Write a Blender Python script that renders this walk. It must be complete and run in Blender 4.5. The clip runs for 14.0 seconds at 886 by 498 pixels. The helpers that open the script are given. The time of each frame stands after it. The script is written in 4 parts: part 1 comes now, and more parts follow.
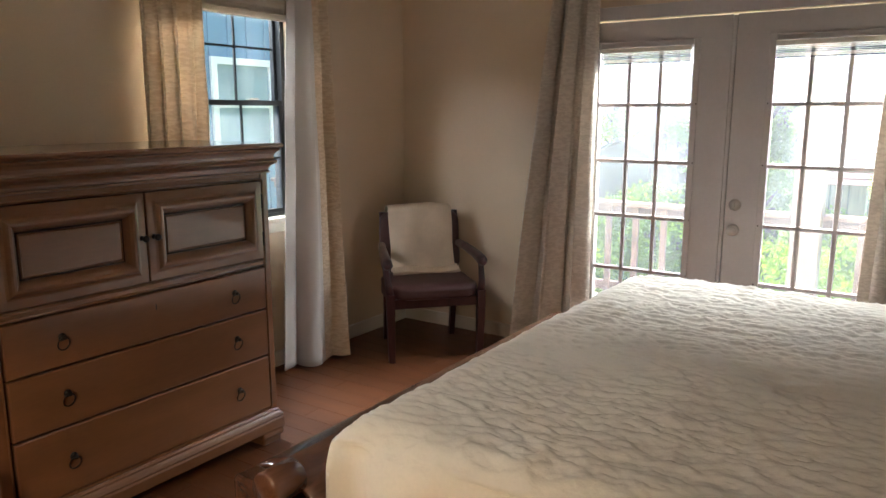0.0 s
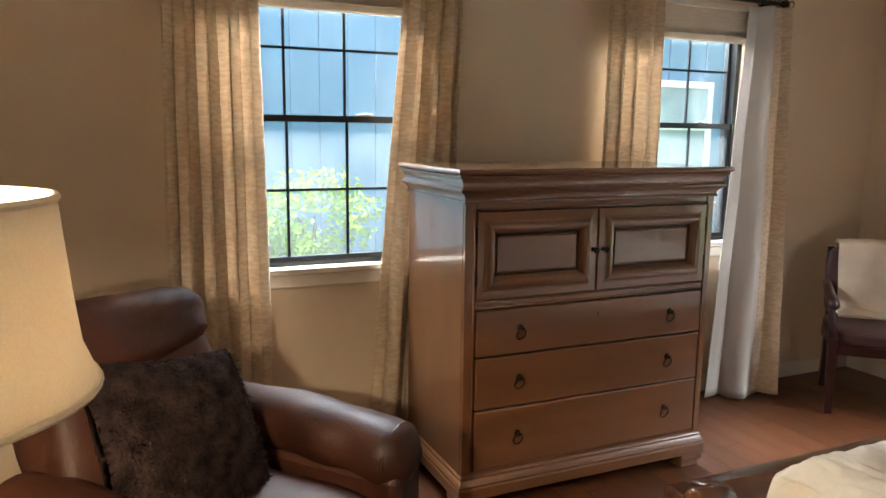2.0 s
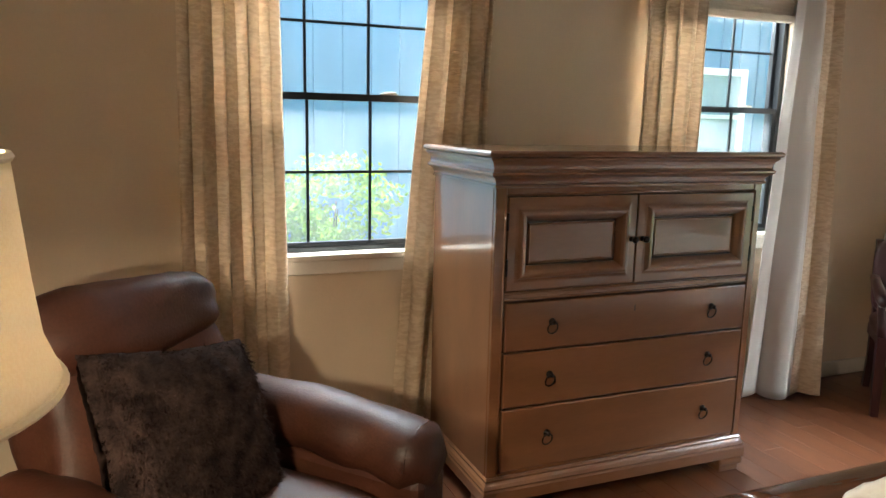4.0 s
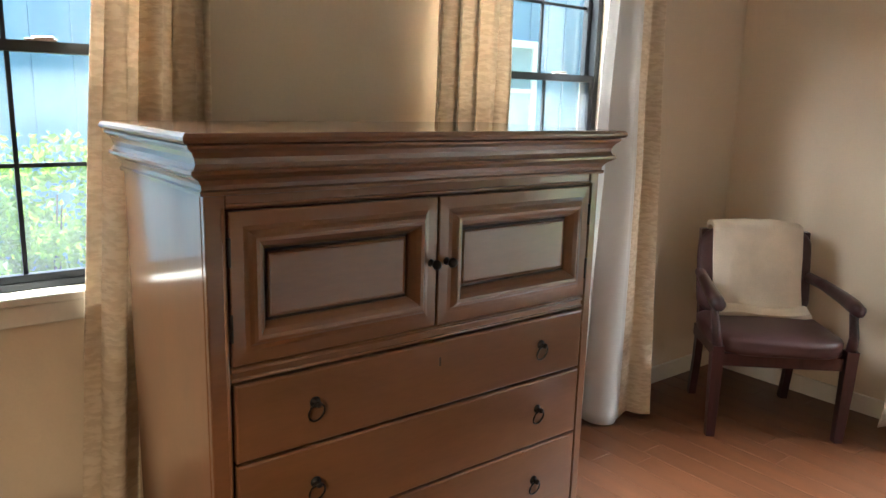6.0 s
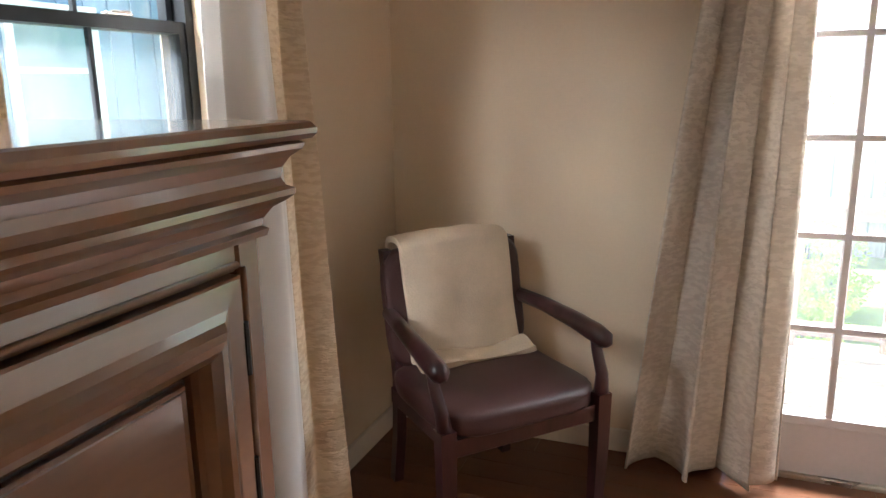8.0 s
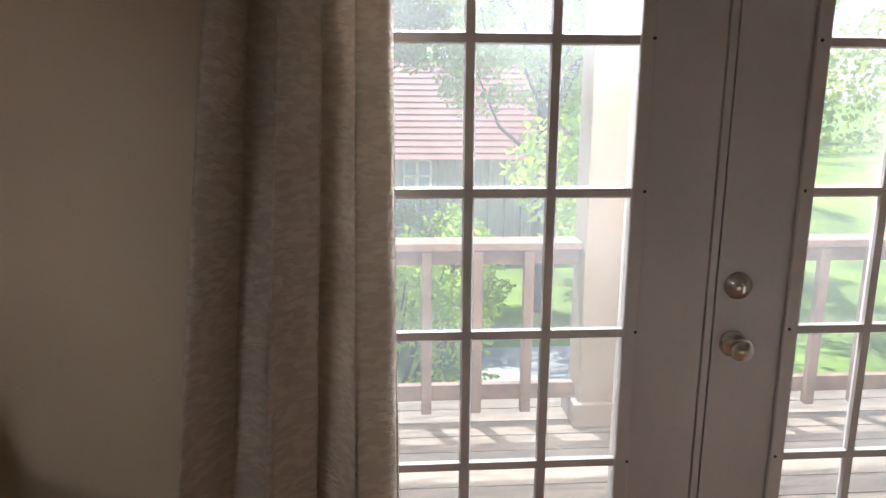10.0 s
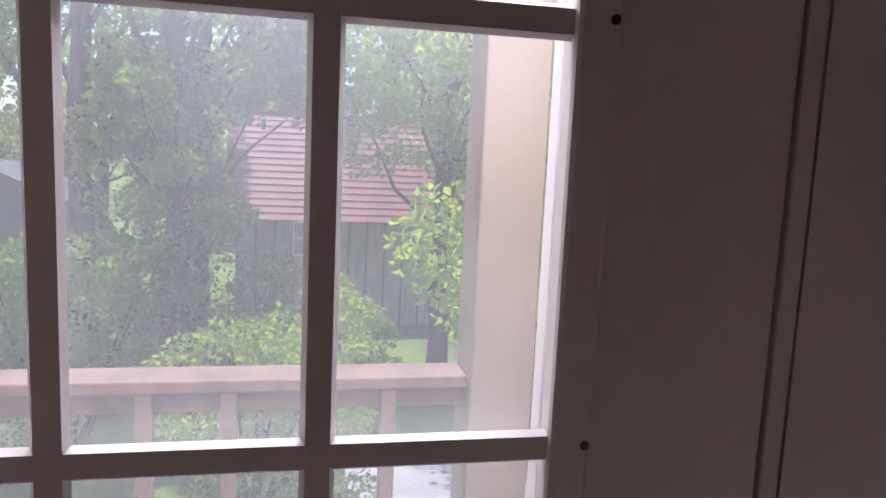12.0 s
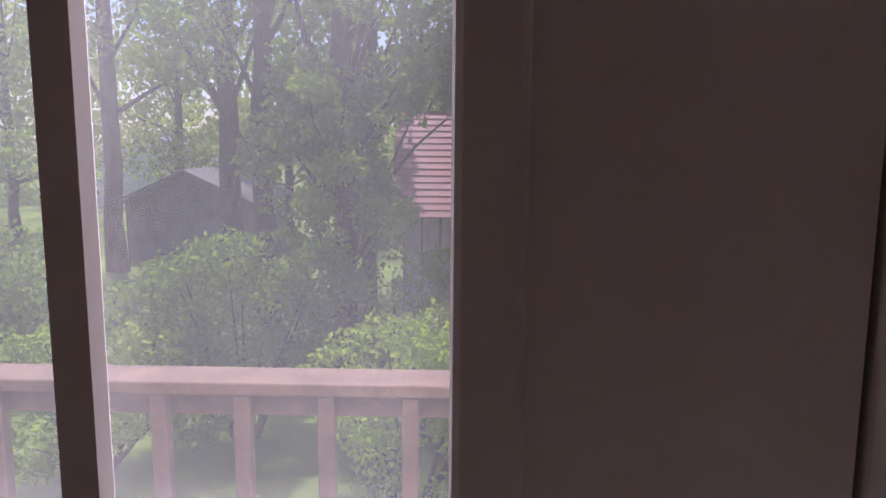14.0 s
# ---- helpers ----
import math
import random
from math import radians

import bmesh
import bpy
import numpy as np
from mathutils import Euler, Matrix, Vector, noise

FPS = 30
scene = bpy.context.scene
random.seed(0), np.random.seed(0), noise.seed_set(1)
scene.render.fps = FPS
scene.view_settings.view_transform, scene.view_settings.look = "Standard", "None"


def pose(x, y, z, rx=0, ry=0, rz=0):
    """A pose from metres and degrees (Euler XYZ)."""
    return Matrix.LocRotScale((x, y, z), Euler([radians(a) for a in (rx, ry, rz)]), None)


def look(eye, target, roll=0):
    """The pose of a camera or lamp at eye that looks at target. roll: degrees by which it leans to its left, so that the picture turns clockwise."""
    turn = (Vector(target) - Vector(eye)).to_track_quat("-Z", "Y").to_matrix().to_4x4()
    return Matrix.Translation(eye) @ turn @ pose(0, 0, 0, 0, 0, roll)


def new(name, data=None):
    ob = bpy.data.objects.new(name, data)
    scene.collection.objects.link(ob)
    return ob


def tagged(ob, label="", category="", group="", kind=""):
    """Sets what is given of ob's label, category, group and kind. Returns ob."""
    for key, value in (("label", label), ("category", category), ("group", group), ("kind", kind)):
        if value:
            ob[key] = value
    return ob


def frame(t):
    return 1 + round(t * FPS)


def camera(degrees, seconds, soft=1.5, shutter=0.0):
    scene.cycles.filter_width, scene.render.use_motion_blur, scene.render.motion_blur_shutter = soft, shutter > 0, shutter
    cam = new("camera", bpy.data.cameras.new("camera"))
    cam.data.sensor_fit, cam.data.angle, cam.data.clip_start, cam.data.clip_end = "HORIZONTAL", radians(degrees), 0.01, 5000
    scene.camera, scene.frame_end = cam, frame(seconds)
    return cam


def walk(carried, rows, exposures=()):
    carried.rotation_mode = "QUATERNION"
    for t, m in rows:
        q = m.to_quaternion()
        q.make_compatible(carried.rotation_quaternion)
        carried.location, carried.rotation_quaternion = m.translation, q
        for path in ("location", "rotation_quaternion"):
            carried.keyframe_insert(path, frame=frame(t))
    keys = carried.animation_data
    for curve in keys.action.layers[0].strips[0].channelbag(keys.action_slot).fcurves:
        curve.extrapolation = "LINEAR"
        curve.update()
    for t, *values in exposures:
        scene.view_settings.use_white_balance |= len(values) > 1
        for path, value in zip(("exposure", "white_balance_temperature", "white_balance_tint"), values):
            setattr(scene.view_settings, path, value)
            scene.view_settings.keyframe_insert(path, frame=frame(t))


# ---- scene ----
cam = camera(62.6, 14.0)
# ---- camera ----
PATH = [
    (0, (3.271, -4.324, 1.54), (2.17, -2.695, 1.174), -0.0),
    (0.5, (3.258, -4.361, 1.527), (1.904, -2.928, 1.191), -0.2),
    (1, (3.252, -4.436, 1.572), (1.711, -3.207, 1.233), 0.7),
    (1.5, (3.292, -4.439, 1.585), (1.583, -3.454, 1.252), 0.3),
    (2, (3.274, -4.486, 1.547), (1.469, -3.685, 1.23), 0.7),
    (2.2, (3.283, -4.493, 1.546), (1.448, -3.764, 1.223), 0.8),
    (4.3, (3.057, -4.403, 1.508), (1.245, -3.646, 1.149), 1.5),
    (4.5, (3.014, -4.347, 1.519), (1.225, -3.544, 1.146), 1.8),
    (5, (2.734, -4.217, 1.513), (1.030, -3.246, 1.134), 1.9),
    (5.5, (2.557, -4.033, 1.498), (0.927, -2.938, 1.129), 2.0),
    (6, (2.26, -3.814, 1.486), (0.72, -2.607, 1.087), 1.6),
    (6.5, (1.955, -3.611, 1.5), (0.539, -2.264, 1.073), 1.0),
    (7, (1.699, -3.356, 1.46), (0.457, -1.85, 1.024), -0.2),
    (7.5, (1.483, -3.07, 1.46), (0.484, -1.397, 1.01), -0.6),
    (8, (1.287, -2.752, 1.45), (0.578, -0.935, 1.007), -0.9),
    (8.5, (1.251, -2.467, 1.488), (0.818, -0.572, 1.016), -1.1),
    (9, (1.258, -2.136, 1.494), (1.136, -0.194, 1.03), -0.2),
    (9.2, (1.299, -2.025, 1.488), (1.268, -0.078, 1.03), 0.0),
    (11.3, (1.682, -0.858, 1.48), (2.222, 1.048, 1.203), 2.4),
    (11.5, (1.687, -0.732, 1.49), (2.314, 1.152, 1.253), 2.7),
    (11.8, (1.786, -0.612, 1.487), (2.318, 1.302, 1.264), 2.7),
    (12.1, (1.888, -0.504, 1.49), (2.245, 1.444, 1.21), 2.6),
    (12.5, (1.996, -0.425, 1.475), (2.199, 1.551, 1.229), 3.0),
    (13, (2.026, -0.300, 1.463), (2.042, 1.684, 1.212), 1.9),
    (13.5, (2.034, -0.272, 1.468), (1.962, 1.710, 1.200), 0.9),
    (14, (2.070, -0.340, 1.463), (2.014, 1.640, 1.176), 0.4),
]
walk(cam, [(t, look(eye, target, roll)) for t, eye, target, roll in PATH], [(0, 1.95, 5700, 5), (2.0, 2.35, 5700, 4), (5.5, 2.55, 5500, 0), (7.0, 2.75, 5550, 3), (8.2, 2.45, 5700, 5), (9.2, 1.85, 5850, 6), (11.3, -0.05, 5700, 16), (12.5, 0.1, 5750, 28), (14.0, -0.25, 5900, 34)])

# ---- world, sun, exposure ----
world = bpy.data.worlds.new("sky")
scene.world = world
world.use_nodes = True
_wn = world.node_tree.nodes
_sky = _wn.new("ShaderNodeTexSky")
_sky.sky_type, _sky.sun_disc = "NISHITA", False
_sky.sun_elevation, _sky.sun_rotation = radians(67), radians(-28)
world.node_tree.links.new(_sky.outputs[0], _wn["Background"].inputs[0])
_wn["Background"].inputs[1].default_value = 0.14
sun_lamp = new("sun", bpy.data.lights.new("sun", "SUN"))
sun_lamp.data.energy, sun_lamp.data.angle, sun_lamp.data.color = 5.0, radians(0.5), (1.0, 0.94, 0.84)
sun_lamp.matrix_world = look((-3.4, 6.4, 17.0), (0, 0, 0))


def sky_opening(at, to, w, h, watts):
    """Stands in for the sky's light that falls through an opening."""
    a = bpy.data.lights.new("sky_opening", "AREA")
    a.shape, a.size, a.size_y, a.energy, a.color = "RECTANGLE", w, h, watts, (1.0, 0.96, 0.90)
    new("sky_opening", a).matrix_world = look(at, to)


sky_opening((-0.95, -3.66, 2.85), (1.8, -3.5, 0.5), 1.3, 1.0, 70)
sky_opening((-0.95, -1.60, 2.85), (1.8, -2.2, 0.5), 1.3, 1.0, 75)
sky_opening((2.28, 0.85, 2.7), (2.5, -3.0, 1.1), 2.4, 0.8, 210)


# ---- materials ----
def material(name, color, rough=0.6, metal=0.0, var=0.12, scale=6.0, bump=0.15, fine=60.0, stretch=(1, 1, 1), coat=0.0, random_tint=0.0, island=False, color2=None, sss=0.0):
    m = bpy.data.materials.new(name)
    m.use_nodes = True
    n, l = m.node_tree.nodes, m.node_tree.links
    b = n["Principled BSDF"]
    b.inputs["Roughness"].default_value, b.inputs["Metallic"].default_value = rough, metal
    b.inputs["Coat Weight"].default_value = coat
    b.inputs["Coat Roughness"].default_value = 0.12
    tc, mp = n.new("ShaderNodeTexCoord"), n.new("ShaderNodeMapping")
    mp.inputs["Scale"].default_value = stretch
    l.new(tc.outputs["Object"], mp.inputs[0])
    big, small = n.new("ShaderNodeTexNoise"), n.new("ShaderNodeTexNoise")
    big.inputs["Scale"].default_value, small.inputs["Scale"].default_value = scale, fine
    big.inputs["Detail"].default_value, small.inputs["Detail"].default_value = 5, 4
    for t in (big, small):
        l.new(mp.outputs[0], t.inputs[0])
    ramp = n.new("ShaderNodeValToRGB")
    dark = color2 if color2 else tuple(c * (1 - 2 * var) for c in color)
    ramp.color_ramp.elements[0].color, ramp.color_ramp.elements[1].color = (*dark, 1), (*[min(1, c * (1 + var)) for c in color], 1)
    ramp.color_ramp.elements[0].position, ramp.color_ramp.elements[1].position = 0.3, 0.72
    add = n.new("ShaderNodeMath")
    add.operation = "MULTIPLY_ADD"
    l.new(small.outputs[0], add.inputs[0])
    add.inputs[1].default_value = 0.35
    l.new(big.outputs[0], add.inputs[2])
    sub = n.new("ShaderNodeMath")
    sub.operation = "SUBTRACT"
    l.new(add.outputs[0], sub.inputs[0])
    sub.inputs[1].default_value = 0.17
    l.new(sub.outputs[0], ramp.inputs[0])
    last = ramp.outputs[0]
    if random_tint:
        src = n.new("ShaderNodeNewGeometry").outputs["Random Per Island"] if island else n.new("ShaderNodeObjectInfo").outputs["Random"]
        mr, hsv = n.new("ShaderNodeMapRange"), n.new("ShaderNodeHueSaturation")
        mr.inputs["To Min"].default_value, mr.inputs["To Max"].default_value = 1 - random_tint, 1 + random_tint
        l.new(src, mr.inputs[0])
        l.new(mr.outputs[0], hsv.inputs["Value"])
        l.new(last, hsv.inputs["Color"])
        last = hsv.outputs[0]
    l.new(last, b.inputs["Base Color"])
    rr = n.new("ShaderNodeMapRange")
    rr.inputs["To Min"].default_value, rr.inputs["To Max"].default_value = max(0.02, rough - 0.035), min(1, rough + 0.035)
    l.new(big.outputs[0], rr.inputs[0])
    l.new(rr.outputs[0], b.inputs["Roughness"])
    if bump:
        bp = n.new("ShaderNodeBump")
        bp.inputs["Strength"].default_value, bp.inputs["Distance"].default_value = bump, 0.004
        l.new(small.outputs[0], bp.inputs["Height"])
        l.new(bp.outputs[0], b.inputs["Normal"])
    return m


def glass(name, dust):
    """Clear pane with a thin film of dust that scatters light."""
    m = bpy.data.materials.new(name)
    m.use_nodes = True
    n, l = m.node_tree.nodes, m.node_tree.links
    n.remove(n["Principled BSDF"])
    out = n["Material Output"]
    clear, gloss, film, film2 = (n.new("ShaderNodeBsdf" + k) for k in ("Transparent", "Glossy", "Translucent", "Diffuse"))
    gloss.inputs["Roughness"].default_value = 0.03
    fr = n.new("ShaderNodeFresnel")
    fr.inputs[0].default_value = 1.3
    a, b, c = (n.new("ShaderNodeMixShader") for _ in range(3))
    film.inputs[0].default_value = film2.inputs[0].default_value = (0.9, 0.92, 0.95, 1)
    l.new(fr.outputs[0], a.inputs[0])
    l.new(clear.outputs[0], a.inputs[1])
    l.new(gloss.outputs[0], a.inputs[2])
    b.inputs[0].default_value = 0.3
    l.new(film.outputs[0], b.inputs[1])
    l.new(film2.outputs[0], b.inputs[2])
    tc, tx, mr = n.new("ShaderNodeTexCoord"), n.new("ShaderNodeTexNoise"), n.new("ShaderNodeMapRange")
    tx.inputs["Scale"].default_value, tx.inputs["Detail"].default_value = 3.0, 6
    l.new(tc.outputs["Object"], tx.inputs[0])
    mr.inputs["From Min"].default_value, mr.inputs["From Max"].default_value = 0.3, 0.7
    mr.inputs["To Min"].default_value, mr.inputs["To Max"].default_value = dust * 0.6, dust * 1.4
    l.new(tx.outputs[0], mr.inputs[0])
    l.new(mr.outputs[0], c.inputs[0])
    l.new(a.outputs[0], c.inputs[1])
    l.new(b.outputs[0], c.inputs[2])
    l.new(c.outputs[0], out.inputs[0])
    return m


def leafy(name, color, color2):
    m = material(name, color, 0.5, var=0.3, scale=0.6, fine=6, bump=0, color2=color2, random_tint=0.35, island=True)
    n, l = m.node_tree.nodes, m.node_tree.links
    b, out = n["Principled BSDF"], n["Material Output"]
    tr, mix = n.new("ShaderNodeBsdfTranslucent"), n.new("ShaderNodeMixShader")
    tr.inputs[0].default_value = (color[0] * 2.7, color[1] * 2.6, color[2] * 1.1, 1)
    mix.inputs[0].default_value = 0.6
    l.new(b.outputs[0], mix.inputs[1])
    l.new(tr.outputs[0], mix.inputs[2])
    l.new(mix.outputs[0], out.inputs[0])
    return m


def cloth(name, color, color2, sx, sz, relief, through_light=0.25):
    """Woven fabric with raised bands, partly letting light through."""
    m = material(name, color, 0.85, var=0.1, scale=3, fine=220, bump=0.3)
    n, l = m.node_tree.nodes, m.node_tree.links
    b, out = n["Principled BSDF"], n["Material Output"]
    tc, mp, br = n.new("ShaderNodeTexCoord"), n.new("ShaderNodeMapping"), n.new("ShaderNodeTexNoise")
    mp.inputs["Scale"].default_value = (sx, sx, sz)
    br.inputs["Scale"].default_value, br.inputs["Detail"].default_value = 1.0, 2
    l.new(tc.outputs["Object"], mp.inputs[0])
    l.new(mp.outputs[0], br.inputs[0])
    mr, mix = n.new("ShaderNodeMapRange"), n.new("ShaderNodeMix")
    mr.inputs["From Min"].default_value, mr.inputs["From Max"].default_value = 0.42, 0.58
    l.new(br.outputs[0], mr.inputs[0])
    mix.data_type = "RGBA"
    mix.inputs[6].default_value, mix.inputs[7].default_value = (*color2, 1), (*color, 1)
    l.new(mr.outputs[0], mix.inputs[0])
    l.new(mix.outputs[2], b.inputs["Base Color"])
    bp = n.new("ShaderNodeBump")
    bp.inputs["Strength"].default_value, bp.inputs["Distance"].default_value = relief, 0.006
    l.new(mr.outputs[0], bp.inputs["Height"])
    l.new(bp.outputs[0], b.inputs["Normal"])
    tr, ms = n.new("ShaderNodeBsdfTranslucent"), n.new("ShaderNodeMixShader")
    tr.inputs[0].default_value = (*color, 1)
    ms.inputs[0].default_value = through_light
    l.new(b.outputs[0], ms.inputs[1])
    l.new(tr.outputs[0], ms.inputs[2])
    l.new(ms.outputs[0], out.inputs[0])
    return m


M_WALL = material("wall_paint", (0.68, 0.55, 0.40), 0.6, var=0.03, scale=1.2, fine=90, bump=0.12)
M_CEIL = material("ceiling_paint", (0.84, 0.82, 0.78), 0.9, var=0.03, scale=2)
M_TRIM = material("trim_paint", (0.72, 0.66, 0.57), 0.4, var=0.04, scale=3, bump=0.04)
M_DOOR = material("door_paint", (0.53, 0.485, 0.465), 0.42, var=0.04, scale=2.5, bump=0.05)
M_PLANK = material("plank_wood", (0.122, 0.042, 0.0155), 0.38, var=0.13, scale=2, fine=18, stretch=(0.8, 7, 7), bump=0.003, coat=0.10, random_tint=0.10)
M_SUB = material("joint_dark", (0.07, 0.03, 0.015), 0.7)
M_DRESS = material("stained_wood", (0.205, 0.088, 0.035), 0.32, var=0.095, scale=1.6, fine=22, stretch=(5, 0.9, 5), bump=0.004, coat=1.0)
M_DRESS_V = material("stained_wood_upright", (0.205, 0.088, 0.035), 0.32, var=0.095, scale=1.6, fine=22, stretch=(5, 5, 0.9), bump=0.004, coat=1.0)
for _m in (M_DRESS, M_DRESS_V):
    _m.node_tree.nodes["Principled BSDF"].inputs["Coat IOR"].default_value = 1.6
# near-black that paints shade in gaps and holes; also colours the weatherstrip
M_SHADE_SEAL = material("shade_and_seal_dark", (0.03, 0.015, 0.008), 0.5)
M_IRON = material("dark_iron", (0.035, 0.03, 0.027), 0.4, metal=0.8, var=0.2, scale=30, bump=0.1)
M_CHAIRWOOD = material("mahogany", (0.036, 0.011, 0.013), 0.3, var=0.3, scale=4, fine=20, stretch=(5, 5, 1), coat=0.3, bump=0.04)
M_VINYL = material("burgundy_leather", (0.06, 0.024, 0.024), 0.42, var=0.15, scale=5, fine=180, bump=0.18)
M_BLANKET = material("blanket", (0.68, 0.555, 0.42), 0.95, var=0.06, scale=8, fine=160, bump=0.6)
M_LEATHER = material("brown_leather", (0.056, 0.018, 0.0095), 0.5, var=0.25, scale=4, fine=120, bump=0.25)
M_LEATHER.node_tree.nodes["Principled BSDF"].inputs["Specular IOR Level"].default_value = 0.32
M_FUR = material("fur", (0.034, 0.021, 0.018), 1.0, var=0.35, scale=17, fine=150, bump=1.0, color2=(0.008, 0.005, 0.005))
M_FUR.node_tree.nodes["Principled BSDF"].inputs["Specular IOR Level"].default_value = 0.05
M_QUILT = material("quilt", (0.84, 0.77, 0.67), 0.9, var=0.04, scale=4, fine=90, bump=0.45)
M_BEDWOOD = material("bed_wood", (0.13, 0.052, 0.025), 0.25, var=0.25, scale=3, fine=14, stretch=(6, 0.7, 6), coat=0.4, bump=0.03)
M_BLACK = material("black_aluminium", (0.02, 0.022, 0.026), 0.4, metal=0.3, var=0.15, scale=10, bump=0.03)
M_BRASS = material("aged_brass", (0.30, 0.20, 0.10), 0.35, metal=0.9, var=0.25, scale=14)
M_NICKEL = material("satin_nickel", (0.62, 0.58, 0.52), 0.28, metal=1.0, var=0.05)
M_SHADEFAB = cloth("lamp_shade_fabric", (0.84, 0.76, 0.62), (0.81, 0.72, 0.57), 300, 300, 0.05, 0.075)
M_ROLLER = cloth("window_shade_fabric", (0.70, 0.63, 0.52), (0.64, 0.57, 0.46), 8, 90, 0.2, 0.15)
M_CURT = cloth("curtain_weave", (0.80, 0.67, 0.51), (0.66, 0.52, 0.36), 24, 75, 0.45, 0.28)
M_CURT2 = cloth("curtain_weave_grey", (0.72, 0.64, 0.55), (0.60, 0.52, 0.44), 30, 75, 0.5, 0.25)
M_LINING = cloth("curtain_lining", (0.74, 0.71, 0.68), (0.71, 0.68, 0.65), 2, 2, 0.05, 0.25)
M_GLASS = glass("window_glass", 0.008)
M_GLASSD = glass("door_glass", 0.062)
M_SCREEN = glass("screened_glass", 0.045)
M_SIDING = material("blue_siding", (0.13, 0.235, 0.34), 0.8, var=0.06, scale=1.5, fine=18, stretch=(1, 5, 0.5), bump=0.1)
M_WHITE = material("white_paint", (0.8, 0.79, 0.76), 0.5, var=0.04)
M_DARKPANE = material("dark_pane", (0.30, 0.38, 0.42), 0.15, var=0.2, scale=1)
M_DECK = material("weathered_deck", (0.20, 0.165, 0.135), 0.8, var=0.25, scale=4, fine=30, stretch=(1, 8, 8), random_tint=0.15)
M_RAIL = material("weathered_rail", (0.24, 0.165, 0.135), 0.75, var=0.2, scale=5, fine=40, bump=0.3)
M_COLUMN = material("porch_column_paint", (0.30, 0.25, 0.21), 0.7, var=0.06, scale=3)
M_GRASS = material("lawn", (0.18, 0.26, 0.04), 0.95, var=0.3, scale=0.35, fine=9, bump=0.6, color2=(0.045, 0.08, 0.016))
M_PATH = material("concrete", (0.36, 0.36, 0.37), 0.9, var=0.1, scale=2)
M_BARK = material("bark", (0.085, 0.066, 0.055), 0.95, var=0.35, scale=4, fine=25, stretch=(4, 4, 0.6), bump=0.9)
M_LEAF = leafy("leaves", (0.11, 0.18, 0.042), (0.04, 0.075, 0.024))
M_LEAF2 = leafy("bright_leaves", (0.19, 0.27, 0.06), (0.08, 0.13, 0.03))
M_FAR = leafy("far_leaves", (0.14, 0.19, 0.065), (0.055, 0.09, 0.035))
M_ROOF = material("red_metal_roof", (0.34, 0.125, 0.11), 0.6, var=0.12, scale=2, fine=20)
M_SHED = material("shed_boards", (0.46, 0.40, 0.345), 0.85, var=0.15, scale=3, fine=20, stretch=(6, 6, 0.6), random_tint=0.12)
M_GREYSHED = material("grey_shed", (0.15, 0.15, 0.155), 0.85, var=0.12, scale=2)


# ---- mesh helpers ----
def part(name, bm, mat, parent=None, label="", smooth=False):
    me = bpy.data.meshes.new(name)
    if smooth:
        for f in bm.faces:
            f.smooth = True
    bm.normal_update()
    bm.to_mesh(me)
    bm.free()
    me.materials.append(mat)
    ob = new(name, me)
    if parent:
        ob.parent = parent
    if label:
        ob["label"] = label
    return ob


def thing(name, m, label, category, group="", kind=""):
    ob = new(name)
    ob.matrix_world = m
    return tagged(ob, label, category, group, kind)


def setting(name, bm, mat, label, category, smooth=False):
    return tagged(part(name, bm, mat, smooth=smooth), label, category, "", "structure")


def box(bm, x0, x1, y0, y1, z0, z1, bevel=0.0, seg=2):
    b2 = bmesh.new() if bevel else bm
    v = [b2.verts.new((x, y, z)) for x in (x0, x1) for y in (y0, y1) for z in (z0, z1)]
    for f in ((0, 1, 3, 2), (4, 6, 7, 5), (0, 4, 5, 1), (2, 3, 7, 6), (0, 2, 6, 4), (1, 5, 7, 3)):
        b2.faces.new([v[i] for i in f])
    if bevel:
        bmesh.ops.bevel(b2, geom=b2.edges[:], offset=bevel, segments=seg, affect="EDGES", profile=0.5)
        tmp = bpy.data.meshes.new("tmp")
        b2.to_mesh(tmp)
        b2.free()
        bm.from_mesh(tmp)
        bpy.data.meshes.remove(tmp)
    return bm


def boxed(*a, **k):
    return box(bmesh.new(), *a, **k)


def tube(bm, pts, radii, seg=12, caps=True):
    """A round bar through pts."""
    pts = [Vector(p) for p in pts]
    if not isinstance(radii, (list, tuple)):
        radii = [radii] * len(pts)
    rings = []
    for i, p in enumerate(pts):
        d = (pts[min(i + 1, len(pts) - 1)] - pts[max(i - 1, 0)]).normalized()
        u = d.cross(Vector((0, 0, 1)) if abs(d.z) < 0.9 else Vector((1, 0, 0))).normalized()
        w = d.cross(u)
        rings.append([bm.verts.new(p + (u * math.cos(2 * math.pi * k / seg) + w * math.sin(2 * math.pi * k / seg)) * radii[i]) for k in range(seg)])
    for a, b in zip(rings, rings[1:]):
        for k in range(seg):
            bm.faces.new((a[k], a[(k + 1) % seg], b[(k + 1) % seg], b[k]))
    if caps:
        bm.faces.new(rings[0][::-1])
        bm.faces.new(rings[-1])
    return bm


def lathe(bm, profile, cx=0, cy=0, seg=24):
    rings = [[bm.verts.new((cx + r * math.cos(2 * math.pi * k / seg), cy + r * math.sin(2 * math.pi * k / seg), z)) for k in range(seg)] for r, z in profile]
    for a, b in zip(rings, rings[1:]):
        for k in range(seg):
            bm.faces.new((a[k], a[(k + 1) % seg], b[(k + 1) % seg], b[k]))
    return bm


